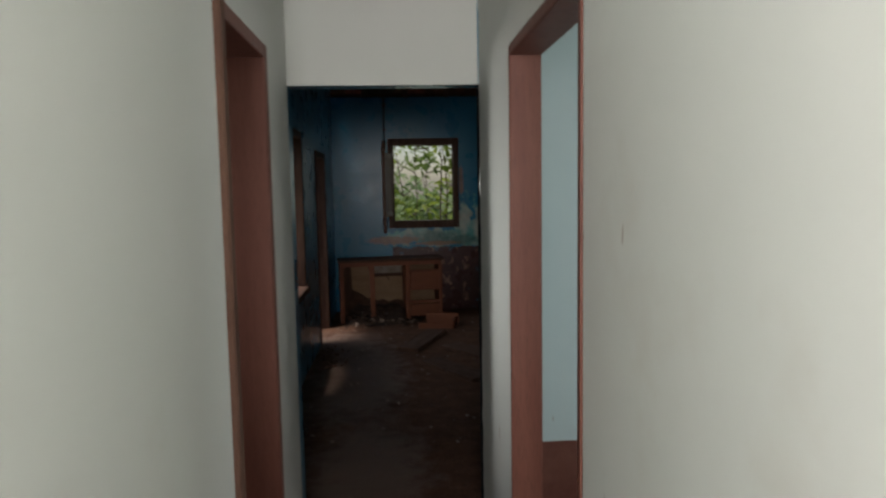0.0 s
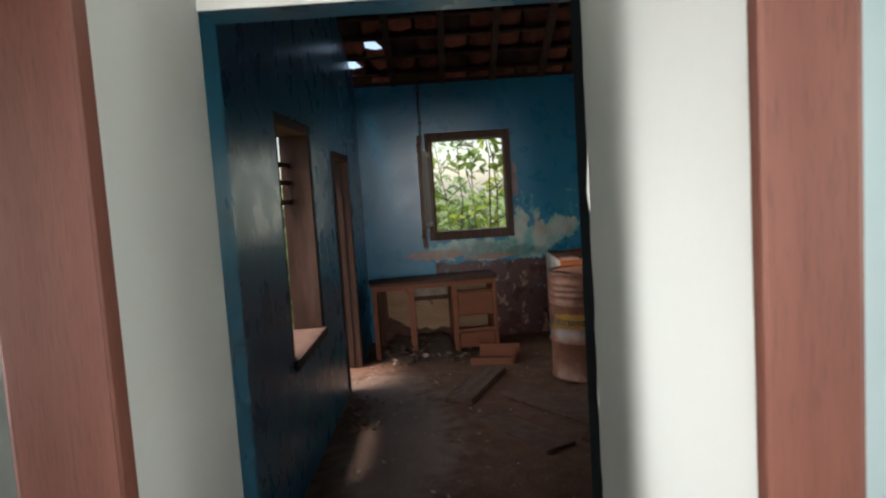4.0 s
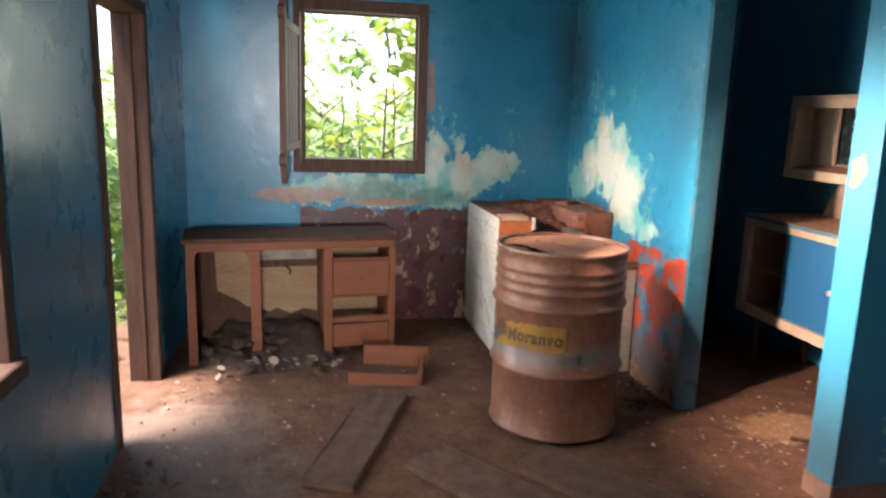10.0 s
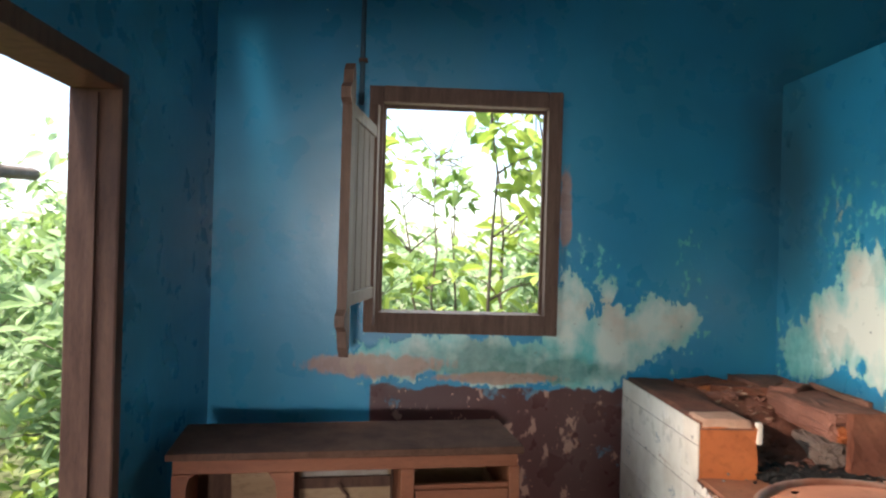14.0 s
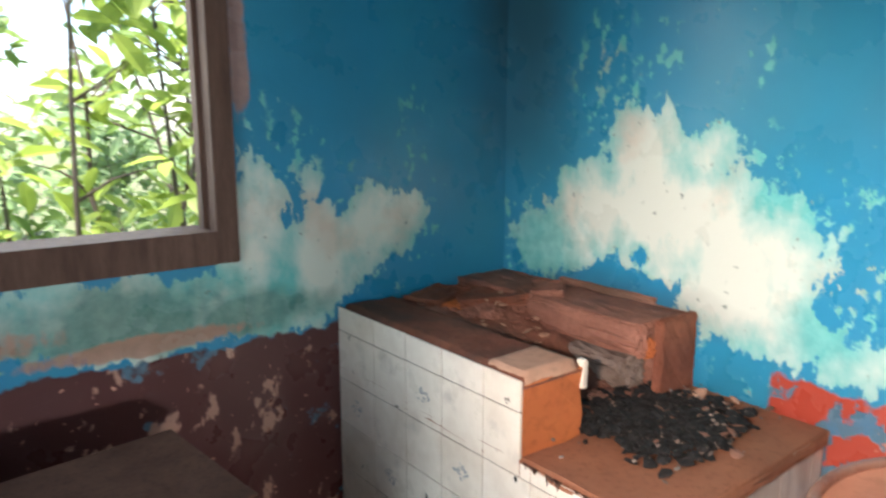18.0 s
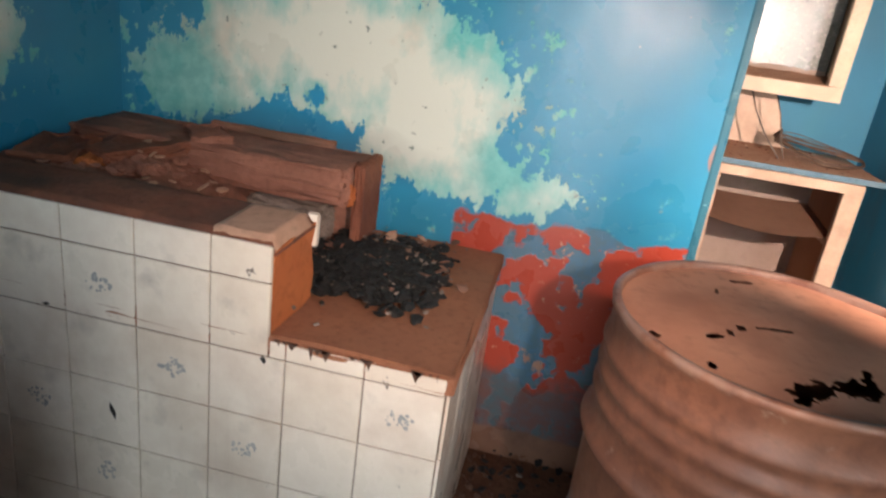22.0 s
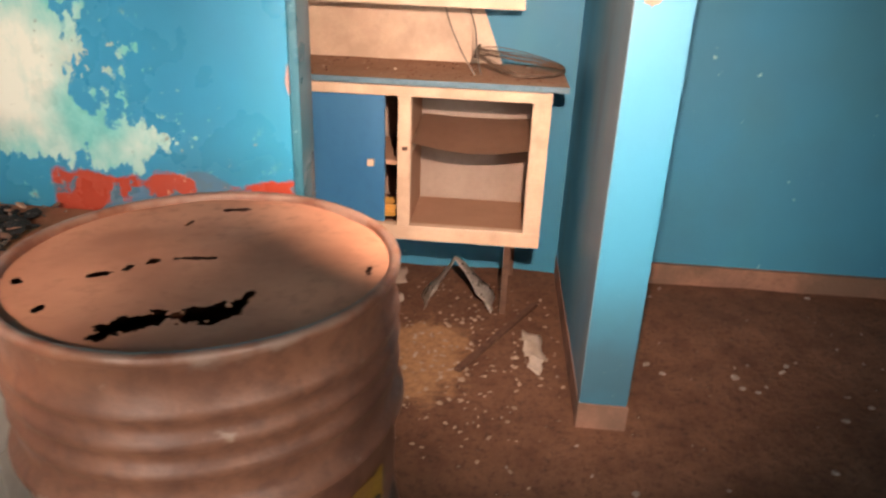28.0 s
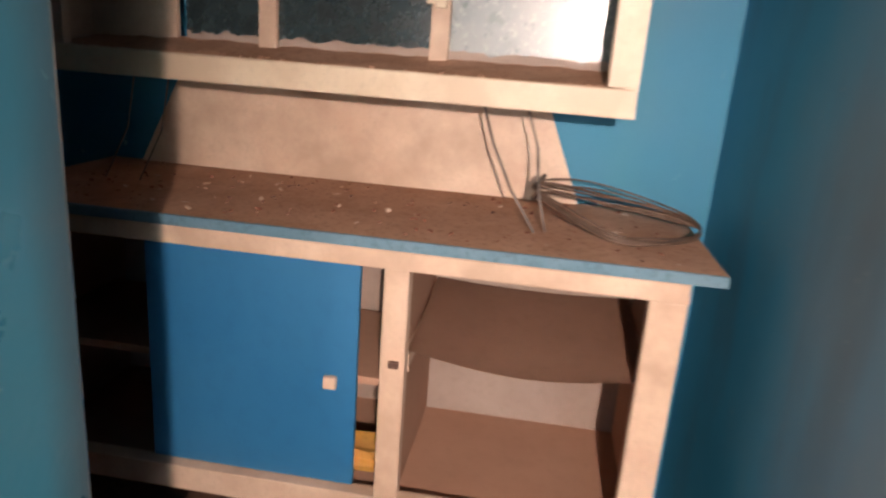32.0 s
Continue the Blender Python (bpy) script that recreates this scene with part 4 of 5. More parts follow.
desk_part("fallen_board", worn(box(-.16, .16, -.012, .012, 0, .34, .003, pose(.33, -.56, .06, -22, 24, 0)), .002, 3), plank_wood, "fallen brown board")
desk.matrix_world = pose(.69, -.575, 0, 0, 0, 6.8)
rnd = random.Random(8)
spots = [(rnd.uniform(.18, 1.0), -.70 + rnd.gauss(0, .14), 0, rnd.uniform(.03, .13)) for k in range(150)]
lumps("rubble_heap", dark_debris, [(x, max(-1.05, min(-.47, y)), FLOOR + .005 + .16 * max(0, 1 - ((x - .42) / .42) ** 2) * max(0, 1 - ((y + .62) / .3) ** 2) * rnd.random(), s) for x, y, z, s in spots], "heap of dirty rubble and scraps under the desk", "rubble", .6, 9)
mound = uneven(.10, 1.02, -1.08, -.42, 0, .025, 0, 1)
for v in mound.verts:
    k = max(0, min(1, (v.co.y + 1.06) / .5)) ** 1.3 * max(0, min(1, (v.co.x - .12) / .15, (1.0 - v.co.x) / .2))
    v.co.z = .012 + .17 * k + .035 * k * noise.fractal(v.co * 8, .8, 2, 4) + .008 * noise.noise(v.co * 34) * (k > 0)
tagged(part("dirt_mound", mound, dark_debris), "mound of dark damp soil and scraps under the desk", "earth", kind="stuff")

spots = [(rnd.uniform(.25, 1.05), -1.0 + rnd.gauss(0, .09), FLOOR + .02 + .05 * rnd.random(), rnd.uniform(.02, .075)) for k in range(20)]
lumps("pale_scraps", flake_mat, spots, "pale plaster and paper scraps before the desk", "debris", .18, 14)
box_thing = thing("broken_drawer", "overturned muddy wooden drawer lying on the floor", "drawer", (1.22, -1.06, FLOOR))
BD = pose(1.22, -1.06, FLOOR, 0, 0, -12)
for nm, b in (("drawer_side", (-.19, .19, -.17, -.152, .0, .06)), ("drawer_side", (-.15, .22, .12, .138, .0, .12)), ("drawer_end", (.185, .205, -.15, .12, .0, .09)), ("drawer_bottom", (-.15, .185, -.15, .12, .0, .006))):
    under(box_thing, part(nm, worn(box(*b, .004, BD), .004, 31), plank_wood if nm == "drawer_bottom" else desk_wood))


def plank(x0, y0, x1, y1, width, thick, seed, tilt=0.0):
    a, b = Vector((x0, y0, 0)), Vector((x1, y1, 0))
    d = b - a
    m = pose(*((a + b) / 2)[:2], FLOOR + .004 + thick / 2, 0, tilt, math.degrees(math.atan2(d.y, d.x)))
    bm = worn(box(-d.length / 2, d.length / 2, -width / 2, width / 2, -thick / 2, thick / 2, .004), .004, seed, 3)
    ob = part("plank", bm, plank_wood)
    ob.matrix_world = m
    return tagged(ob, "muddy loose wooden plank lying on the earth floor", "plank", "planks on the floor")


plank(.86, -2.27, 1.19, -1.38, .21, .032, 1, 1.0)
plank(1.72, -2.12, 2.36, -2.98, .25, .030, 2)
plank(1.27, -2.06, 1.98, -3.02, .24, .026, 3)
plank(1.05, -2.62, 1.45, -3.25, .22, .022, 4)
plank(1.66, -3.05, 2.5, -3.75, .20, .024, 5)

# ---- pantry ----
counter = thing("worktop", "dusty brown worktop with a grey-blue painted edge", "worktop", (3.6, -1.7, .925))
under(counter, part("top_board", worn(box(3.385, 3.865, -2.425, -1.0, .93, .947, .003), .001, 2), dusty))
under(counter, part("edge_strip", box(3.375, 3.385, -2.425, -1.0, .927, .9475, .002), edge_blue, None, "grey-blue edge strip"))
cab = thing("pantry_cabinet", "cream-painted open cupboard with one blue sliding door", "cabinet", (3.6, -1.7, .34))


def cab_part(name, bm, mat=cream, label=""):
    return under(cab, part(name, bm, mat, None, label))


cab_part("top_rail", worn(box(3.395, 3.43, -2.372, -1.0, .885, .922, .003), .0015, 1))
cab_part("bottom_rail", worn(box(3.395, 3.43, -2.372, -1.0, .345, .402, .003), .0015, 2))
cab_part("stile", worn(box(3.395, 3.43, -2.372, -2.308, .402, .885, .003), .0015, 3))
cab_part("stile", worn(box(3.395, 3.43, -1.882, -1.836, .402, .885, .003), .0015, 4))
cab_part("stile", box(3.395, 3.43, -1.05, -1.0, .402, .885, .003))
cab_part("side_panel", box(3.43, 3.85, -2.37, -2.35, .35, .92), inner_board)
cab_part("side_panel", box(3.43, 3.85, -1.03, -1.01, .35, .92), inner_board)
cab_part("divider", box(3.43, 3.85, -1.87, -1.85, .36, .92), inner_board)
cab_part("back_panel", box(3.842, 3.852, -2.35, -1.03, .36, .92), grey_board, "bare grey back board")
cab_part("bottom_board", worn(box(3.43, 3.842, -2.35, -1.03, .352, .368), .001, 2), inner_board)
SHELF_RISE = .035
sag = bmesh.new()
rows = []
for j in range(9):
    t = j / 8
    row = []
    for i in range(17):
        s = i / 16
        row.append(sag.verts.new((3.445 + .36 * t, -2.335 + .455 * s, .708 + SHELF_RISE * t - .028 * math.sin(math.pi * s) * (1 - .7 * t))))
    rows.append(row)
for a, b in zip(rows, rows[1:]):
    for i in range(16):
        sag.faces.new((a[i], a[i + 1], b[i + 1], b[i])).smooth = True
bmesh.ops.solidify(sag, geom=sag.faces[:], thickness=.008)
cab_part("sagging_shelf", sag, inner_board, "sagging dusty shelf")
for y0, y1 in ((-2.35, -2.33), (-1.882, -1.87)):
    cab_part("shelf_cleat", worn(box(3.44, 3.80, y0, y1, .665, .70, .002, ), .003, 5), cream)
cab_part("shelf", box(3.45, 3.80, -1.85, -1.03, .62, .636), inner_board)
slide = cab_part("sliding_door", box(3.418, 3.432, -1.785, -1.352, .405, .884, .002), door_blue, "blue painted sliding door")
k1 = part("knob", box(3.402, 3.418, -1.748, -1.722, .622, .648, .004), cream, None, "small cream knob")
k1.parent, k1.matrix_parent_inverse = slide, slide.matrix_world.inverted()
cab_part("catch", box(3.388, 3.396, -1.872, -1.852, .692, .706, .002), iron)
cab_part("leg", box(3.44, 3.465, -2.27, -2.245, .0, .345, .003), iron)
cab_part("leg", box(3.44, 3.465, -1.15, -1.125, .0, .345, .003), iron)
cab_part("leg", box(3.80, 3.83, -2.30, -2.27, .0, .345, .003), iron)
cab_part("leg", box(3.80, 3.83, -1.15, -1.12, .0, .345, .003), iron)
tagged(part("yellow_packet", worn(box(3.46, 3.54, -1.835, -1.70, .403, .46, .02), .008, 5), yellow), "crumpled yellow packet inside the cupboard", "packet")

hutch = thing("wall_cupboard", "cream wall cupboard with dusty sliding glass panes", "cabinet", (3.7, -1.7, 1.175))


def hutch_part(name, bm, mat=cream_bright, label=""):
    return under(hutch, part(name, bm, mat, None, label))


hutch_part("bottom_rail", worn(box(3.575, 3.60, -2.258, -1.05, 1.175, 1.229, .003), .0015, 1))
hutch_part("stile", worn(box(3.575, 3.60, -2.258, -2.20, 1.229, 1.62, .003), .0015, 2))
hutch_part("stile", box(3.575, 3.60, -1.10, -1.05, 1.229, 1.62, .003), cream)
hutch_part("top_rail", box(3.575, 3.60, -2.20, -1.10, 1.575, 1.62, .003))
hutch_part("bottom_board", box(3.60, 3.865, -2.255, -1.05, 1.178, 1.20), cream)
drift = uneven(3.578, 3.738, -2.234, -1.072, 1.231, .012, .005, 17)
for v in drift.verts:
    v.co.z += .026 * max(0.0, (v.co.x - 3.61) / .13) - (.006 if v.co.x < 3.579 else 0)
hutch_part("dust_layer", drift, dusty, "thick drift of brown dust")
for ya, yb, seed in ((-2.228, -1.876, 3), (-1.836, -1.50, 7), (-1.462, -1.285, 11)):
    n = 24
    ragged = [(ya + (yb - ya) * k / n, 1.272 + .010 * noise.noise(Vector((k * .31, seed, 0))) + .006 * noise.noise(Vector((k * 1.3, seed, 4)))) for k in range(n + 1)]
    hutch_part("pane_dust", prism([(yb, 1.236), (ya, 1.236)] + ragged, 0, 3.7335, 3.7350), grey_board, "pale dust caked on the foot of the pane")
hutch_part("side_panel", box(3.60, 3.865, -2.255, -2.235, 1.20, 1.62))
hutch_part("side_panel", box(3.60, 3.865, -1.07, -1.05, 1.20, 1.62), cream)
hutch_part("top_board", box(3.575, 3.865, -2.26, -1.05, 1.62, 1.645, .003), cream)
hutch_part("sill_strip", worn(box(3.728, 3.75, -2.235, -1.07, 1.230, 1.247, .002), .001, 4), grey_board)
for y in (-1.497, -1.872):
    div = hutch_part("glazing_bar", worn(box(3.712, 3.73, y - .004, y + .034, 1.236, 1.60, .002), .0015, 5), cream)
    c = part("catch", join(box(3.700, 3.712, y + .002, y + .026, 1.355, 1.392, .003), box(3.704, 3.71, y + .028, y + .046, 1.362, 1.386, .002)), cream_bright)
    c.parent, c.matrix_parent_inverse = div, div.matrix_world.inverted()
hutch_part("pane", box(3.742, 3.746, -2.23, -1.855, 1.25, 1.60), glass_white, "whitened dusty glass pane")
hutch_part("pane", box(3.736, 3.740, -1.86, -1.47, 1.25, 1.60), glass, "dark dusty glass pane")
hutch_part("pane", box(3.742, 3.746, -1.475, -1.28, 1.25, 1.60), glass, "dark dusty glass pane")
hutch_part("door_panel", box(3.72, 3.735, -1.27, -1.07, 1.24, 1.60, .002), cream)

tagged(part("backsplash_board", prism([(-2.19, .95), (-1.10, .95), (-1.21, 1.17), (-2.10, 1.17)], 0, 3.835, 3.847), cream), "pale cream hardboard sheet leaning behind the worktop", "board")
coil = thing("wire_coil", "tangled coil of dull brown wire on the dusty worktop", "wire", (3.66, -2.27, .95))
rnd = random.Random(12)
for k in range(9):
    far, near, lift = rnd.uniform(.35, 1.15), rnd.uniform(.85, 1.1), rnd.uniform(.75, 1.15)
    ring_pts = []
    for q in range(31):
        a = 2 * math.pi * q / 30
        out = math.sin(a) * (far if math.sin(a) > 0 else near)
        out *= 1 - .55 * max(0, math.cos(a))
        ring_pts.append((3.625 + .12 * out, -2.255 + .165 * math.cos(a) * (.96 + .05 * near), .955 + lift * (.036 * (.72 + .28 * math.cos(a)) * (1 + out) + .030 * max(0, math.cos(a))) + .003 * math.sin(3 * a + k)))
    under(coil, part("loop", tube(ring_pts, .0018 if k % 4 else .0032, 5), coil_mat))
under(coil, part("tie", tube([(3.60, -2.085, 1.0), (3.605, -2.10, 1.035), (3.63, -2.105, 1.045), (3.64, -2.085, 1.015)], .0045, 6), coil_mat))
for k, (ya, yb, xb) in enumerate(((-1.965, -2.095, 3.53), (-2.055, -2.116, 3.545))):
    w = tube([(3.66, ya, 1.178), (3.63, ya - .03, 1.10), (3.58, (ya + yb) / 2 - .01, 1.02), (xb, yb, .949)], .0028, 6)
    tagged(part("loose_wire", w, wire_mat), "thin loose wire hanging from the wall cupboard", "wire", "hanging wires")
for k, (ya, xa) in enumerate(((-1.20, 3.66), (-1.28, 3.66))):
    tagged(part("loose_wire", tube([(xa, ya, 1.178), (xa - .02, ya + .01, 1.06), (xa - .05, ya + .05, .95)], .002, 5), wire_mat), "thin loose wire hanging from the wall cupboard", "wire", "hanging wires")


def sheet(name, pts, faces, mat, label, category):
    bm = bmesh.new()
    vs = [bm.verts.new(p) for p in pts]
    for f in faces:
        bm.faces.new([vs[i] for i in f])
    bmesh.ops.subdivide_edges(bm, edges=bm.edges[:], cuts=4, use_grid_fill=True)
    for v in bm.verts:
        v.co += Vector((noise.noise(v.co * 21), noise.noise(v.co * 19 + Vector((5, 0, 0))), noise.noise(v.co * 23 + Vector((0, 7, 0))))) * .018
    bmesh.ops.solidify(bm, geom=bm.faces[:], thickness=.002)
    for f in bm.faces:
        f.smooth = True
    return tagged(part(name, bm, mat), label, category)


Z = FLOOR + .006
sheet("plastic_sheet", [(3.42, -1.95, Z), (3.56, -1.92, Z), (3.63, -2.06, Z + .15), (3.57, -2.05, Z + .16), (3.43, -2.22, Z), (3.62, -2.23, Z)], [(0, 1, 2, 3), (3, 2, 5, 4)], film_mat, "crumpled dirty plastic sheet standing tented on the floor", "sheet")
sheet("scrap_paper", [(3.46, -1.80, Z), (3.52, -1.80, Z), (3.51, -1.85, Z + .01), (3.47, -1.85, Z)], [(0, 1, 2, 3)], paper_mat, "small white paper scrap on the earth floor", "paper")
sheet("scrap_paper", [(3.12, -2.42, Z), (3.24, -2.40, Z + .02), (3.22, -2.33, Z + .05), (3.10, -2.34, Z + .01)], [(0, 1, 2, 3)], paper_mat, "crumpled white paper scrap on the earth floor", "paper")
sheet("scrap_paper", [(3.02, -2.40, Z), (3.12, -2.42, Z + .01), (3.11, -2.36, Z + .03), (3.03, -2.35, Z + .01)], [(0, 1, 2, 3)], paper_mat, "crumpled white paper scrap on the earth floor", "paper")
sheet("scrap_paper", [(3.62, -1.72, Z), (3.80, -1.70, Z), (3.79, -1.82, Z + .01), (3.64, -1.84, Z)], [(0, 1, 2, 3)], grey_board, "flat grey scrap under the cupboard", "paper")
tagged(part("fallen_batten", box(-.30, .30, -.012, .012, 0, .014, .002, pose(3.25, -2.25, FLOOR + .012, 0, 0, -28)), dark_wood), "thin dark batten lying on the earth floor", "batten")

rnd = random.Random(44)
spots = [(rnd.uniform(3.40, 3.83), rnd.uniform(-2.38, -1.1), .951, rnd.uniform(.004, .016)) for k in range(170)]
lumps("worktop_crumbs", hearth_mat, spots, "brown crumbs and flaked paint lying on the dusty worktop", "debris", .4, 45)
spots = [(rnd.uniform(3.40, 3.80), rnd.uniform(-2.36, -1.2), .950, rnd.uniform(.006, .02)) for k in range(26)]
lumps("paint_flakes", cream, spots, "pale paint flakes lying on the dusty worktop", "debris", .15, 46)
spots = [(3.582 + rnd.uniform(-.006, .12), rnd.uniform(-2.19, -1.08), 1.231, rnd.uniform(.006, .022)) for k in range(120)]
lumps("shelf_crumbs", dusty, spots, "clumps of brown dust along the wall cupboard's rail", "debris", .5, 47)

# ---- small fixtures ----
tagged(part("conduit", tube([(.652, -.016, 2.10), (.652, -.018, 2.4), (.655, -.016, 2.70)], .011, 8), pipe_mat), "dark painted conduit running up the wall from the window", "pipe")
for x, z, y in ((.655, 2.3, 0), (.655, 2.6, 0)):
    tagged(part("conduit_clip", box(x - .02, x + .02, -.031, -.001, z - .008, z + .008, .002), iron), "small iron clip holding the conduit", "clip", "conduit clips")


def patch(name, pts, axis, a, b, mat, label):
    """Bricks laid bare in the plaster."""
    bm = prism(pts, axis, a, b)
    return tagged(part(name, bm, mat), label, "brick")


outline = ((-2.516, 1.357), (-2.531, 1.363), (-2.549, 1.363), (-2.556, 1.381), (-2.566, 1.377), (-2.577, 1.350), (-2.586, 1.325), (-2.580, 1.302), (-2.563, 1.284), (-2.554, 1.262), (-2.534, 1.253), (-2.515, 1.261), (-2.517, 1.300))
pts = []
for (ya, za), (yb, zb) in zip(outline, outline[1:] + outline[:1]):
    for q in range(4):
        y, z = ya + (yb - ya) * q / 4, za + (zb - za) * q / 4
        pts.append((y + .003 * noise.noise(Vector((y, z, 1)) * 160), z + .003 * noise.noise(Vector((y, z, 6)) * 160)))
patch("bare_brick", pts, 0, 2.752, 2.7563, brick_mat, "raw brick laid bare in the blue plaster")
patch("bare_brick", [(-2.517, 1.352), (-2.529, 1.355), (-2.532, 1.31), (-2.528, 1.268), (-2.518, 1.266)], 0, 2.7563, 2.7585, cap_mat, "darker broken face of the laid-bare brick")
rnd = random.Random(19)
# No hollows are cut: dark lumps paint in the shade of small pits.
spots = [(2.7565, -2.555 + rnd.uniform(-.024, .022), 1.315 + rnd.uniform(-.04, .04), rnd.uniform(.004, .011)) for k in range(20)]
lumps("brick_pits", iron, spots, "small dark lumps painting shaded pits onto the laid-bare brick", "brick", .8, 20)

rnd = random.Random(21)
spots = []
for k in range(520):
    x, y = rnd.uniform(.1, 3.8), rnd.uniform(-4.6, -.2)
    if not (1.85 < x < 2.62 and y > -1.2) and not (2.6 < x < 2.78 and y > -1.75) and not (x > 2.74 and -2.65 < y < -2.48):
        spots.append((x, y, FLOOR + .006, rnd.choice((.008, .012, .016, .03))))
lumps("floor_crumbs", rubble_mat, spots, "scattered crumbs of plaster and stone on the earth floor", "debris", .6, 22)
spots = [(3.1 + rnd.gauss(0, .30), -2.1 + rnd.gauss(0, .18), FLOOR + .008, rnd.uniform(.006, .026)) for k in range(300)]
lumps("plaster_flakes", flake_mat, [s for s in spots if 2.3 < s[0] < 3.84 and s[1] > -2.47 and not (2.6 < s[0] < 2.75 and s[1] > -1.73)], "pale plaster flakes scattered by the pantry opening", "debris", .3, 23)
spots = [(rnd.uniform(2.64, 2.9) - .25, rnd.uniform(-1.7, -1.22), FLOOR + .008, rnd.uniform(.01, .04)) for k in range(60)]
lumps("wet_debris", char_mat, spots, "dark scraps on the floor beside the stove", "debris", .4, 24)

spots = [(rnd.uniform(.02, .30), rnd.uniform(-2.05, -1.2), FLOOR + .008, rnd.uniform(.008, .03)) for k in range(30)]
spots += [(.02 + abs(rnd.gauss(0, .12)), rnd.uniform(-2.75, -1.95), FLOOR + .012, rnd.uniform(.02, .075)) for k in range(60)]
lumps("doorway_debris", plank_wood, spots, "brown crumbs and scraps inside the outer doorway", "debris", .5, 25)

# ---- trees ----
def leaf_cloud(spots, size, rnd):
    """Folded, pointed leaves; each is an island of six triangles."""
    verts, faces = [], []
    for p in spots:
        s = size * rnd.uniform(.6, 1.3)
        m = Euler((rnd.uniform(-.9, .9), rnd.uniform(-.9, .9), rnd.uniform(0, 6.28))).to_matrix()
        k = len(verts)
        for q in ((0, 0, 0), (.22, .17, .04), (.58, .20, .02), (1.0, 0, -.14), (.58, -.20, .02), (.22, -.17, .04), (.45, 0, -.03)):
            verts.append(p + m @ Vector(q) * s)
        faces += [(k + 6, k + a, k + (a + 1) % 6) for a in range(6)]
    me = bpy.data.meshes.new("crown")
    me.from_pydata(verts, [], faces)
    return me


def tree(x, y, height, spread, leaves, size, mat, seed, kind="young broad-leaved tree with loose fresh green crown", low=.15, stems=1, name="tree"):
    rnd = random.Random(seed)
    root = thing(name, kind, "tree", (x, y, -.12), "trees outside")
    trunk, spots = [], []
    for s in range(stems):
        lean = Vector((rnd.uniform(-.25, .25), rnd.uniform(-.2, .2), 1))
        base_p = Vector((rnd.uniform(-.15, .15) * (stems > 1), rnd.uniform(-.15, .15) * (stems > 1), 0))
        pts, p = [base_p.copy()], base_p.copy()
        for k in range(7):
            p = p + Vector((lean.x + rnd.uniform(-.15, .15), lean.y + rnd.uniform(-.15, .15), 1)) * height / 7
            pts.append(p.copy())
        r = height * .005 + .004
        trunk.append(tube(pts, [r * (1 - .11 * k) for k in range(8)], 6))
        for b in range(9):
            k = rnd.randint(1, 6)
            d = Vector((rnd.uniform(-1, 1), rnd.uniform(-1, 1), rnd.uniform(.1, .9))).normalized()
            ln = spread * rnd.uniform(.5, 1.0)
            q = [pts[k] + d * ln * t + Vector((0, 0, -.12 * ln * t * t)) + Vector((rnd.uniform(-1, 1), rnd.uniform(-1, 1), rnd.uniform(-1, 1))) * .04 for t in (0, .35, .7, 1)]
            q[0] = pts[k]
            trunk.append(tube(q, [r * .5, r * .38, r * .25, r * .1], 5))
            for n in range(max(2, int(leaves * 1.15) // (9 * stems * 7))):
                c = pts[k] + d * ln * rnd.uniform(.15, 1.05) + Vector((rnd.gauss(0, 1), rnd.gauss(0, 1), rnd.gauss(0, 1))) * spread * .15
                for twig in range(7):
                    spots.append(c + Vector((rnd.gauss(0, 1), rnd.gauss(0, 1), rnd.gauss(0, 1))) * .075)
    t = part("trunk", join(*trunk), bark, root)
    me = leaf_cloud([p for p in spots if p.z > low], size * 1.3, rnd)
    me.materials.append(mat)
    new("crown", me).parent = root
    return root


for k, (x, y, h, sp, n, s, mt) in enumerate((
        (.60, 1.5, 2.5, .60, 300, .13, leaf_a), (1.55, 1.35, 2.9, .60, 330, .13, leaf_a), (2.2, 1.8, 2.9, .8, 380, .13, leaf_a), (.0, 2.4, 2.0, .8, 420, .13, leaf_b),
        (1.15, 2.8, 2.7, .9, 420, .13, leaf_b), (2.7, 3.3, 3.4, 1.1, 480, .13, leaf_b), (-1.0, 3.4, 2.2, 1.0, 500, .13, leaf_b), (3.6, 2.6, 3.2, 1.0, 400, .12, leaf_b))):
    tree(x, y, h, sp, n, s, mt, 40 + k, stems=3)
for k, (x, y) in enumerate(((-1.6, 5.8), (.5, 5.4), (2.6, 6.0), (4.6, 5.4), (1.4, 8.4))):
    tree(x, y, 1.2 + .15 * (k % 3), 1.2, 700, .17, leaf_far, 90 + k, "dense green shrub further off behind the house", stems=3, low=.02)
for k, (x, y, h, sp, n, s, mt) in enumerate((
        (-2.6, 1.2, 1.5, .9, 700, .12, leaf_far), (-3.8, -.4, 1.5, 1.0, 800, .12, leaf_far), (-2.2, -1.4, .9, .7, 650, .10, leaf_b), (-3.6, -2.6, 1.5, 1.0, 800, .12, leaf_far), (-2.4, -3.6, 1.0, .8, 650, .10, leaf_b),
        (-5.5, 1.5, 1.9, 1.5, 900, .16, leaf_far), (-6.5, -2.0, 2.0, 1.6, 900, .16, leaf_far), (-5.0, -5.0, 2.0, 1.5, 800, .16, leaf_far), (-1.7, 2.4, 1.6, .9, 600, .12, leaf_b), (-4.4, 3.6, 1.9, 1.5, 900, .15, leaf_far))):
    tree(x, y, h, sp, n, s, mt, 70 + k, "leafy green shrub outside the house", stems=3, low=.05)
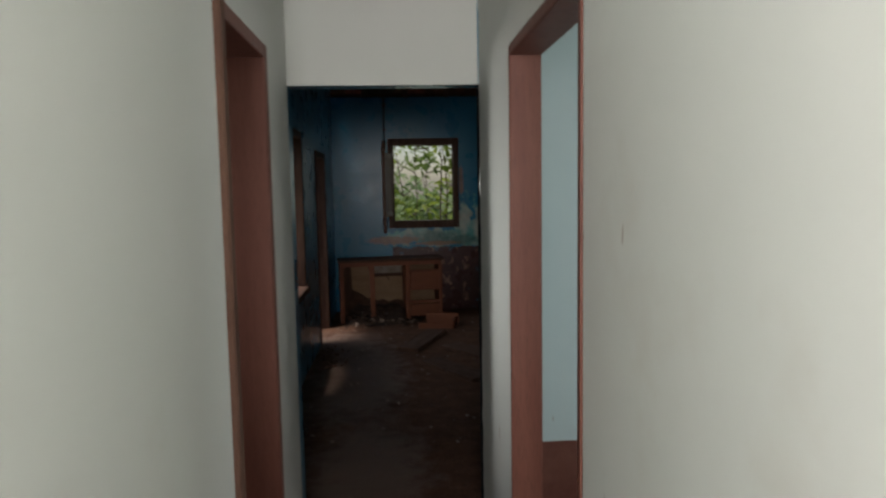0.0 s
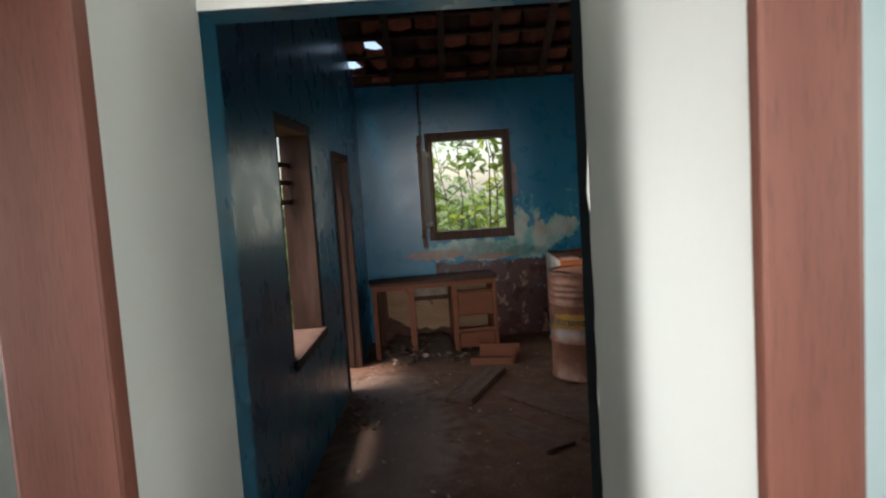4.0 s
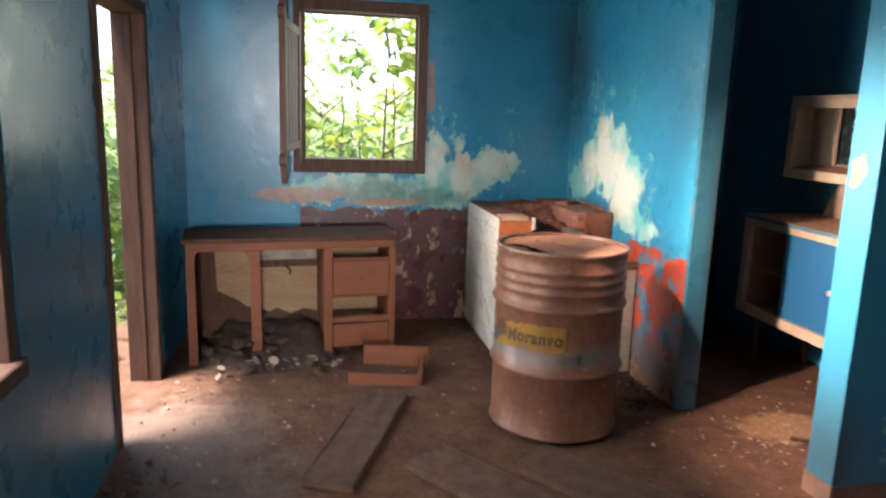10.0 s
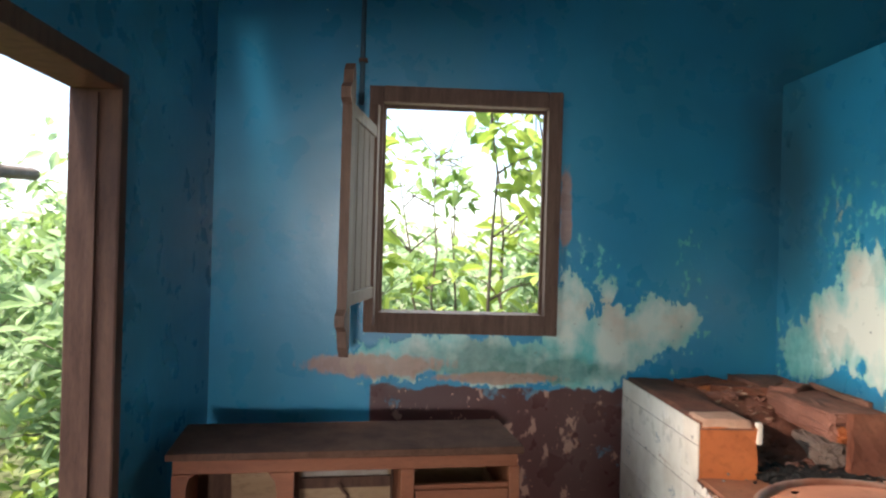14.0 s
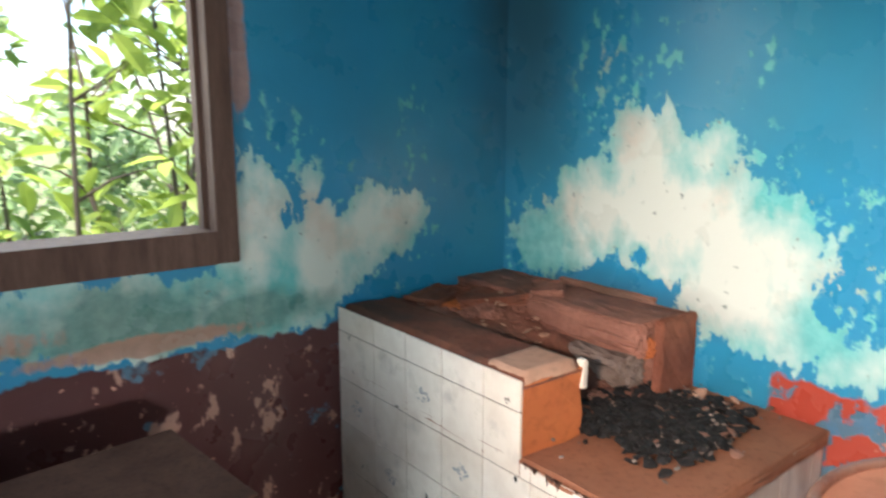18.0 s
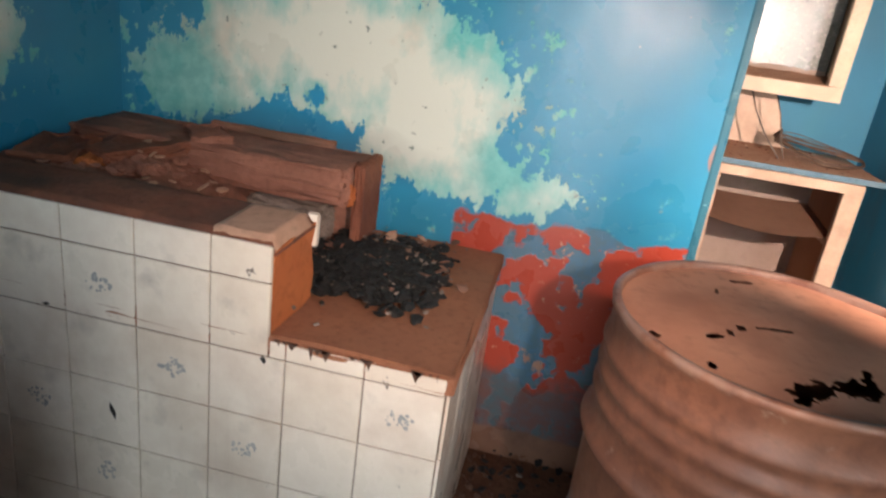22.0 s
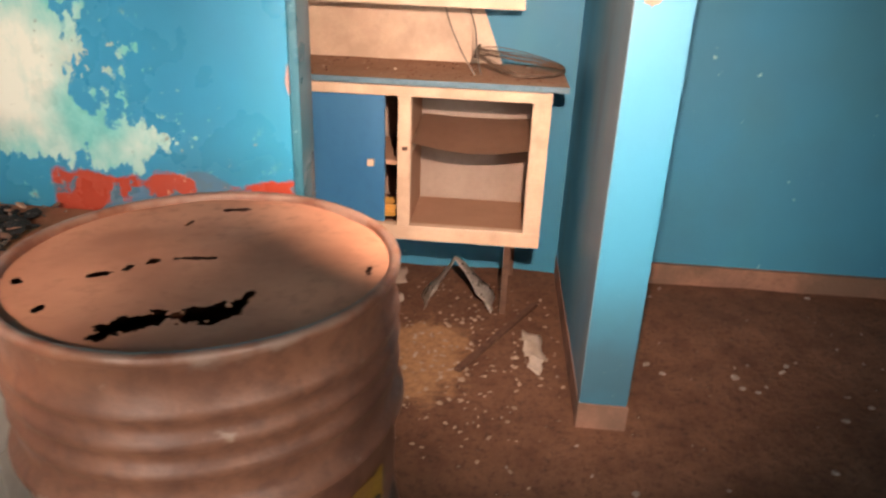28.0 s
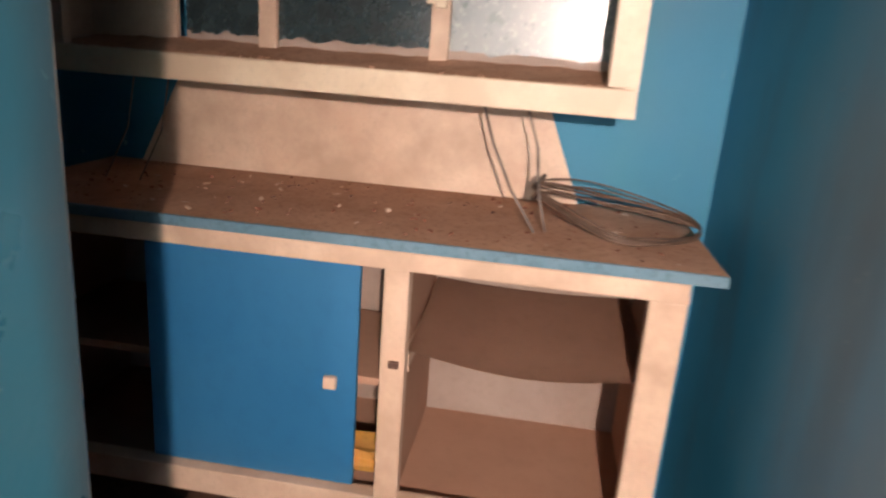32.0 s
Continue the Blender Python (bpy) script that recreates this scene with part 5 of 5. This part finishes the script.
for k, (x, y) in enumerate(((-1.1, 1.3), (-1.7, 2.7), (-2.6, 3.6), (-2.2, 4.8), (-3.4, 5.6), (-3.6, 7.2))):
    tree(x, y, 1.3 + .2 * (k % 3), 1.0 + .1 * k, 900, .13, leaf_far, 120 + k, "pale green bushy shrub outside the doorway", stems=3, low=.02)
rnd = random.Random(31)
spots = [Vector((rnd.uniform(-7, -.35), rnd.uniform(-6, 4), -.12 + rnd.random() ** 2 * .35)) for k in range(5200)]
me = leaf_cloud(spots, .10, rnd)
me.materials.append(leaf_b)
tagged(new("undergrowth", me), "low green undergrowth on the ground outside", "plants", kind="stuff")
spots = [Vector((rnd.uniform(-3, 6), rnd.uniform(.3, 6), -.12 + rnd.random() ** 2 * .6)) for k in range(3600)]
me = leaf_cloud(spots, .12, rnd)
me.materials.append(leaf_a)
tagged(new("undergrowth", me), "low green undergrowth on the ground outside", "plants", kind="stuff")
tagged(part("fallen_pole", tube([(-1.3, -2.2, 1.62), (-1.2, -1.2, 1.70), (-1.05, .5, 1.78)], .035, 7), bark), "bare wooden pole lashed across outside the door", "pole")
for x, y in ((-1.25, -1.75), (-1.08, .2)):
    tagged(part("fence_post", tube([(x, y, -.2), (x + .02, y, .8), (x, y, 1.85)], .03, 7), bark), "rough wooden post standing in the undergrowth", "post", "posts outside")

# ---- stove tiles ----
rnd = random.Random(2)
shared = {}
W, G = .163, .003


def tile_mesh(w, h):
    key = (round(w, 3), round(h, 3))
    if key not in shared:
        me = bpy.data.meshes.new("tile")
        bm = box(-.007, 0, -w / 2, w / 2, -h / 2, h / 2, .002)
        bm.to_mesh(me)
        bm.free()
        me.materials.append(tile)
        shared[key] = me
    return shared[key]


def grimy_copy(me):
    key = ("grimy", me.name)
    if key not in shared:
        shared[key] = me.copy()
        shared[key].name = "grimy_tile"
        shared[key].materials[0] = grimy_tile
    return shared[key]


flowers = {(4, 4), (3, 3), (5, 2), (2, 2), (0, 3), (4, 1), (1, 1), (3, 0), (0, 0), (6, 3)}
rows = [(.040, .190), (.190, .345), (.345, .500), (.500, .648), (.648, .686)]
high = [(.648, .806), (.806, .884)]
columns = [SY, SY + W, SY + 2 * W]
while columns[-1] < -.1:
    columns.append(columns[-1] + W)
columns[-1] = -.004
STEP = -.827


def lay_tile(ya, yb, za, zb, flower):
    ob = new("tile", tile_mesh(yb - ya - G, zb - za - G))
    ob.matrix_world = pose(SX - .001, (ya + yb) / 2, (za + zb) / 2, 0, rnd.uniform(-.4, .4), rnd.uniform(-.4, .4))
    under(stove, ob)
    if flower:
        bm = bmesh.new()
        for q in range(26):
            a, d = rnd.uniform(0, 6.28), .03 * math.sqrt(rnd.random())
            bmesh.ops.create_circle(bm, cap_ends=True, segments=6, radius=rnd.uniform(.0018, .0055), matrix=pose(0, d * math.cos(a), d * .8 * math.sin(a) * (1 if q % 3 else .4), 0, 90, 0))
        m = part("motif", bm, motif, ob, "faded flower motif")
        m.location = (-.0076, 0, 0)


for col, (ya, yb) in enumerate(zip(columns, columns[1:])):
    for k, (za, zb) in enumerate(rows[:4] + (high if ya > STEP - .01 else rows[4:])):
        if k == 4 and ya < STEP < yb:
            lay_tile(ya, STEP - .002, za, zb, False)
            for zc, zd in high:
                lay_tile(STEP, yb, zc, zd, False)
        else:
            lay_tile(ya, yb, za, zb, (col, k) in flowers)
# the short end of the stove, in the same tiles
for ya, yb in ((SX, SX + W), (SX + W, SX + 2 * W), (SX + 2 * W, SX + 3 * W), (SX + 3 * W, SX + 4 * W), (SX + 4 * W, 2.612)):
    for za, zb in rows:
        ob = new("tile", tile_mesh(yb - ya - G, zb - za - G))
        ob.data = ob.data if ob.data.name.startswith("grimy") else grimy_copy(ob.data)
        ob.matrix_world = pose((ya + yb) / 2, SY - .001, (za + zb) / 2, 0, 0, 90 + rnd.uniform(-.4, .4))
        under(stove, ob)
under(stove, part("grout", join(box(SX - .003, SX, SY, -.004, .03, .686), box(SX - .003, SX, -.827, -.004, .686, .88)), grout))

rnd = random.Random(52)
for k in range(22):
    y, w, h = rnd.uniform(SY + .01, STEP - .015), rnd.uniform(.002, .012), rnd.uniform(.004, .030) * rnd.random() + .003
    run = prism([(y - w, .691), (y + w, .691), (y + w * .7, .691 - h * .35), (y + w * .25, .691 - h * .8), (y, .691 - h), (y - w * .3, .691 - h * .6), (y - w * .8, .691 - h * .2)], 0, SX - .0095, SX - .006)
    under(stove, part("mud_run", run, plank_wood, None, "brown mud run down from the hearth"))

for y, z in ((SY, .648), (STEP, .806)):
    under(stove, part("joint", box(SX - .0045, SX - .003, y, -.004, z - .0018, z + .0018), plank_wood, None, "dirt-filled tile joint"))
for y, z, w, h, lean in ((-.476, .429, .006, .020, .008), (-.818, .640, .007, .009, .003), (-.136, .389, .004, .006, .001), (-.33, .655, .010, .004, 0)):
    outline = [(y - w * .3 + lean, z + h), (y + w * .5 + lean * .5, z + h * .4), (y + w, z), (y + w * .3, z - h * .3), (y + w * .4 - lean, z - h), (y - w * .6 - lean * .5, z - h * .4), (y - w * .8, z + h * .2)]
    under(stove, part("chip", prism(outline, 0, SX - .0092, SX - .0075), char_mat, None, "black chip in the glaze"))

# ---- roof tiles ----
def roof_tile():
    bm = bmesh.new()
    n = 6
    lo, hi = [], []
    for i in range(n + 1):
        x = -.148 + .296 * i / n
        z = .018 * math.cos(math.pi * 2 * i / n)
        lo.append(bm.verts.new((x, -.21, z)))
        hi.append(bm.verts.new((x, .21, z)))
    for i in range(n):
        bm.faces.new((lo[i], lo[i + 1], hi[i + 1], hi[i]))
    bmesh.ops.solidify(bm, geom=bm.faces[:], thickness=.012)
    me = bpy.data.meshes.new("roof_tile")
    bm.to_mesh(me)
    bm.free()
    me.materials.append(terracotta)
    return me


tile_me = roof_tile()
far_verts, far_faces = [], []
slipped = {(0, 0): .45, (1, 1): .5, (2, 2): .6}
rnd = random.Random(6)
for side in (0, 1):
    for r in range(11):
        for c in range(18):
            x, d = -.22 + c * .255, -.08 + r * .3
            if side == 0 and (c, r) == (16, 0):
                continue
            shift = rnd.uniform(-.01, .01)
            if side == 0:
                m = pose(0, 0, 2.75, -up) @ pose(x + shift, -d, .085, -4 + rnd.uniform(-1, 1), 0, rnd.uniform(-1.5, 1.5))
            else:
                m = pose(0, -5.74, 2.75, -up, 0, 180) @ pose(-x + shift, -d, .085, -4 + rnd.uniform(-1, 1), 0, rnd.uniform(-1.5, 1.5))
                start = len(far_verts)
                far_verts += [m @ v.co for v in tile_me.vertices]
                far_faces += [[start + i for i in p.vertices] for p in tile_me.polygons]
                continue
            if (c, r) in slipped:
                m = m @ pose(.085, -.03, .01, 0, 0, -32) @ Matrix.Diagonal((slipped[c, r], 1.05, 1, 1))
            ob = new("roof_tile", tile_me)
            ob.parent = roof
            ob.matrix_basis = m
far_me = bpy.data.meshes.new("far_roof_tiles")
far_me.from_pydata(far_verts, [], far_faces)
far_me.materials.append(terracotta)
new("far_roof_tiles", far_me).parent = roof
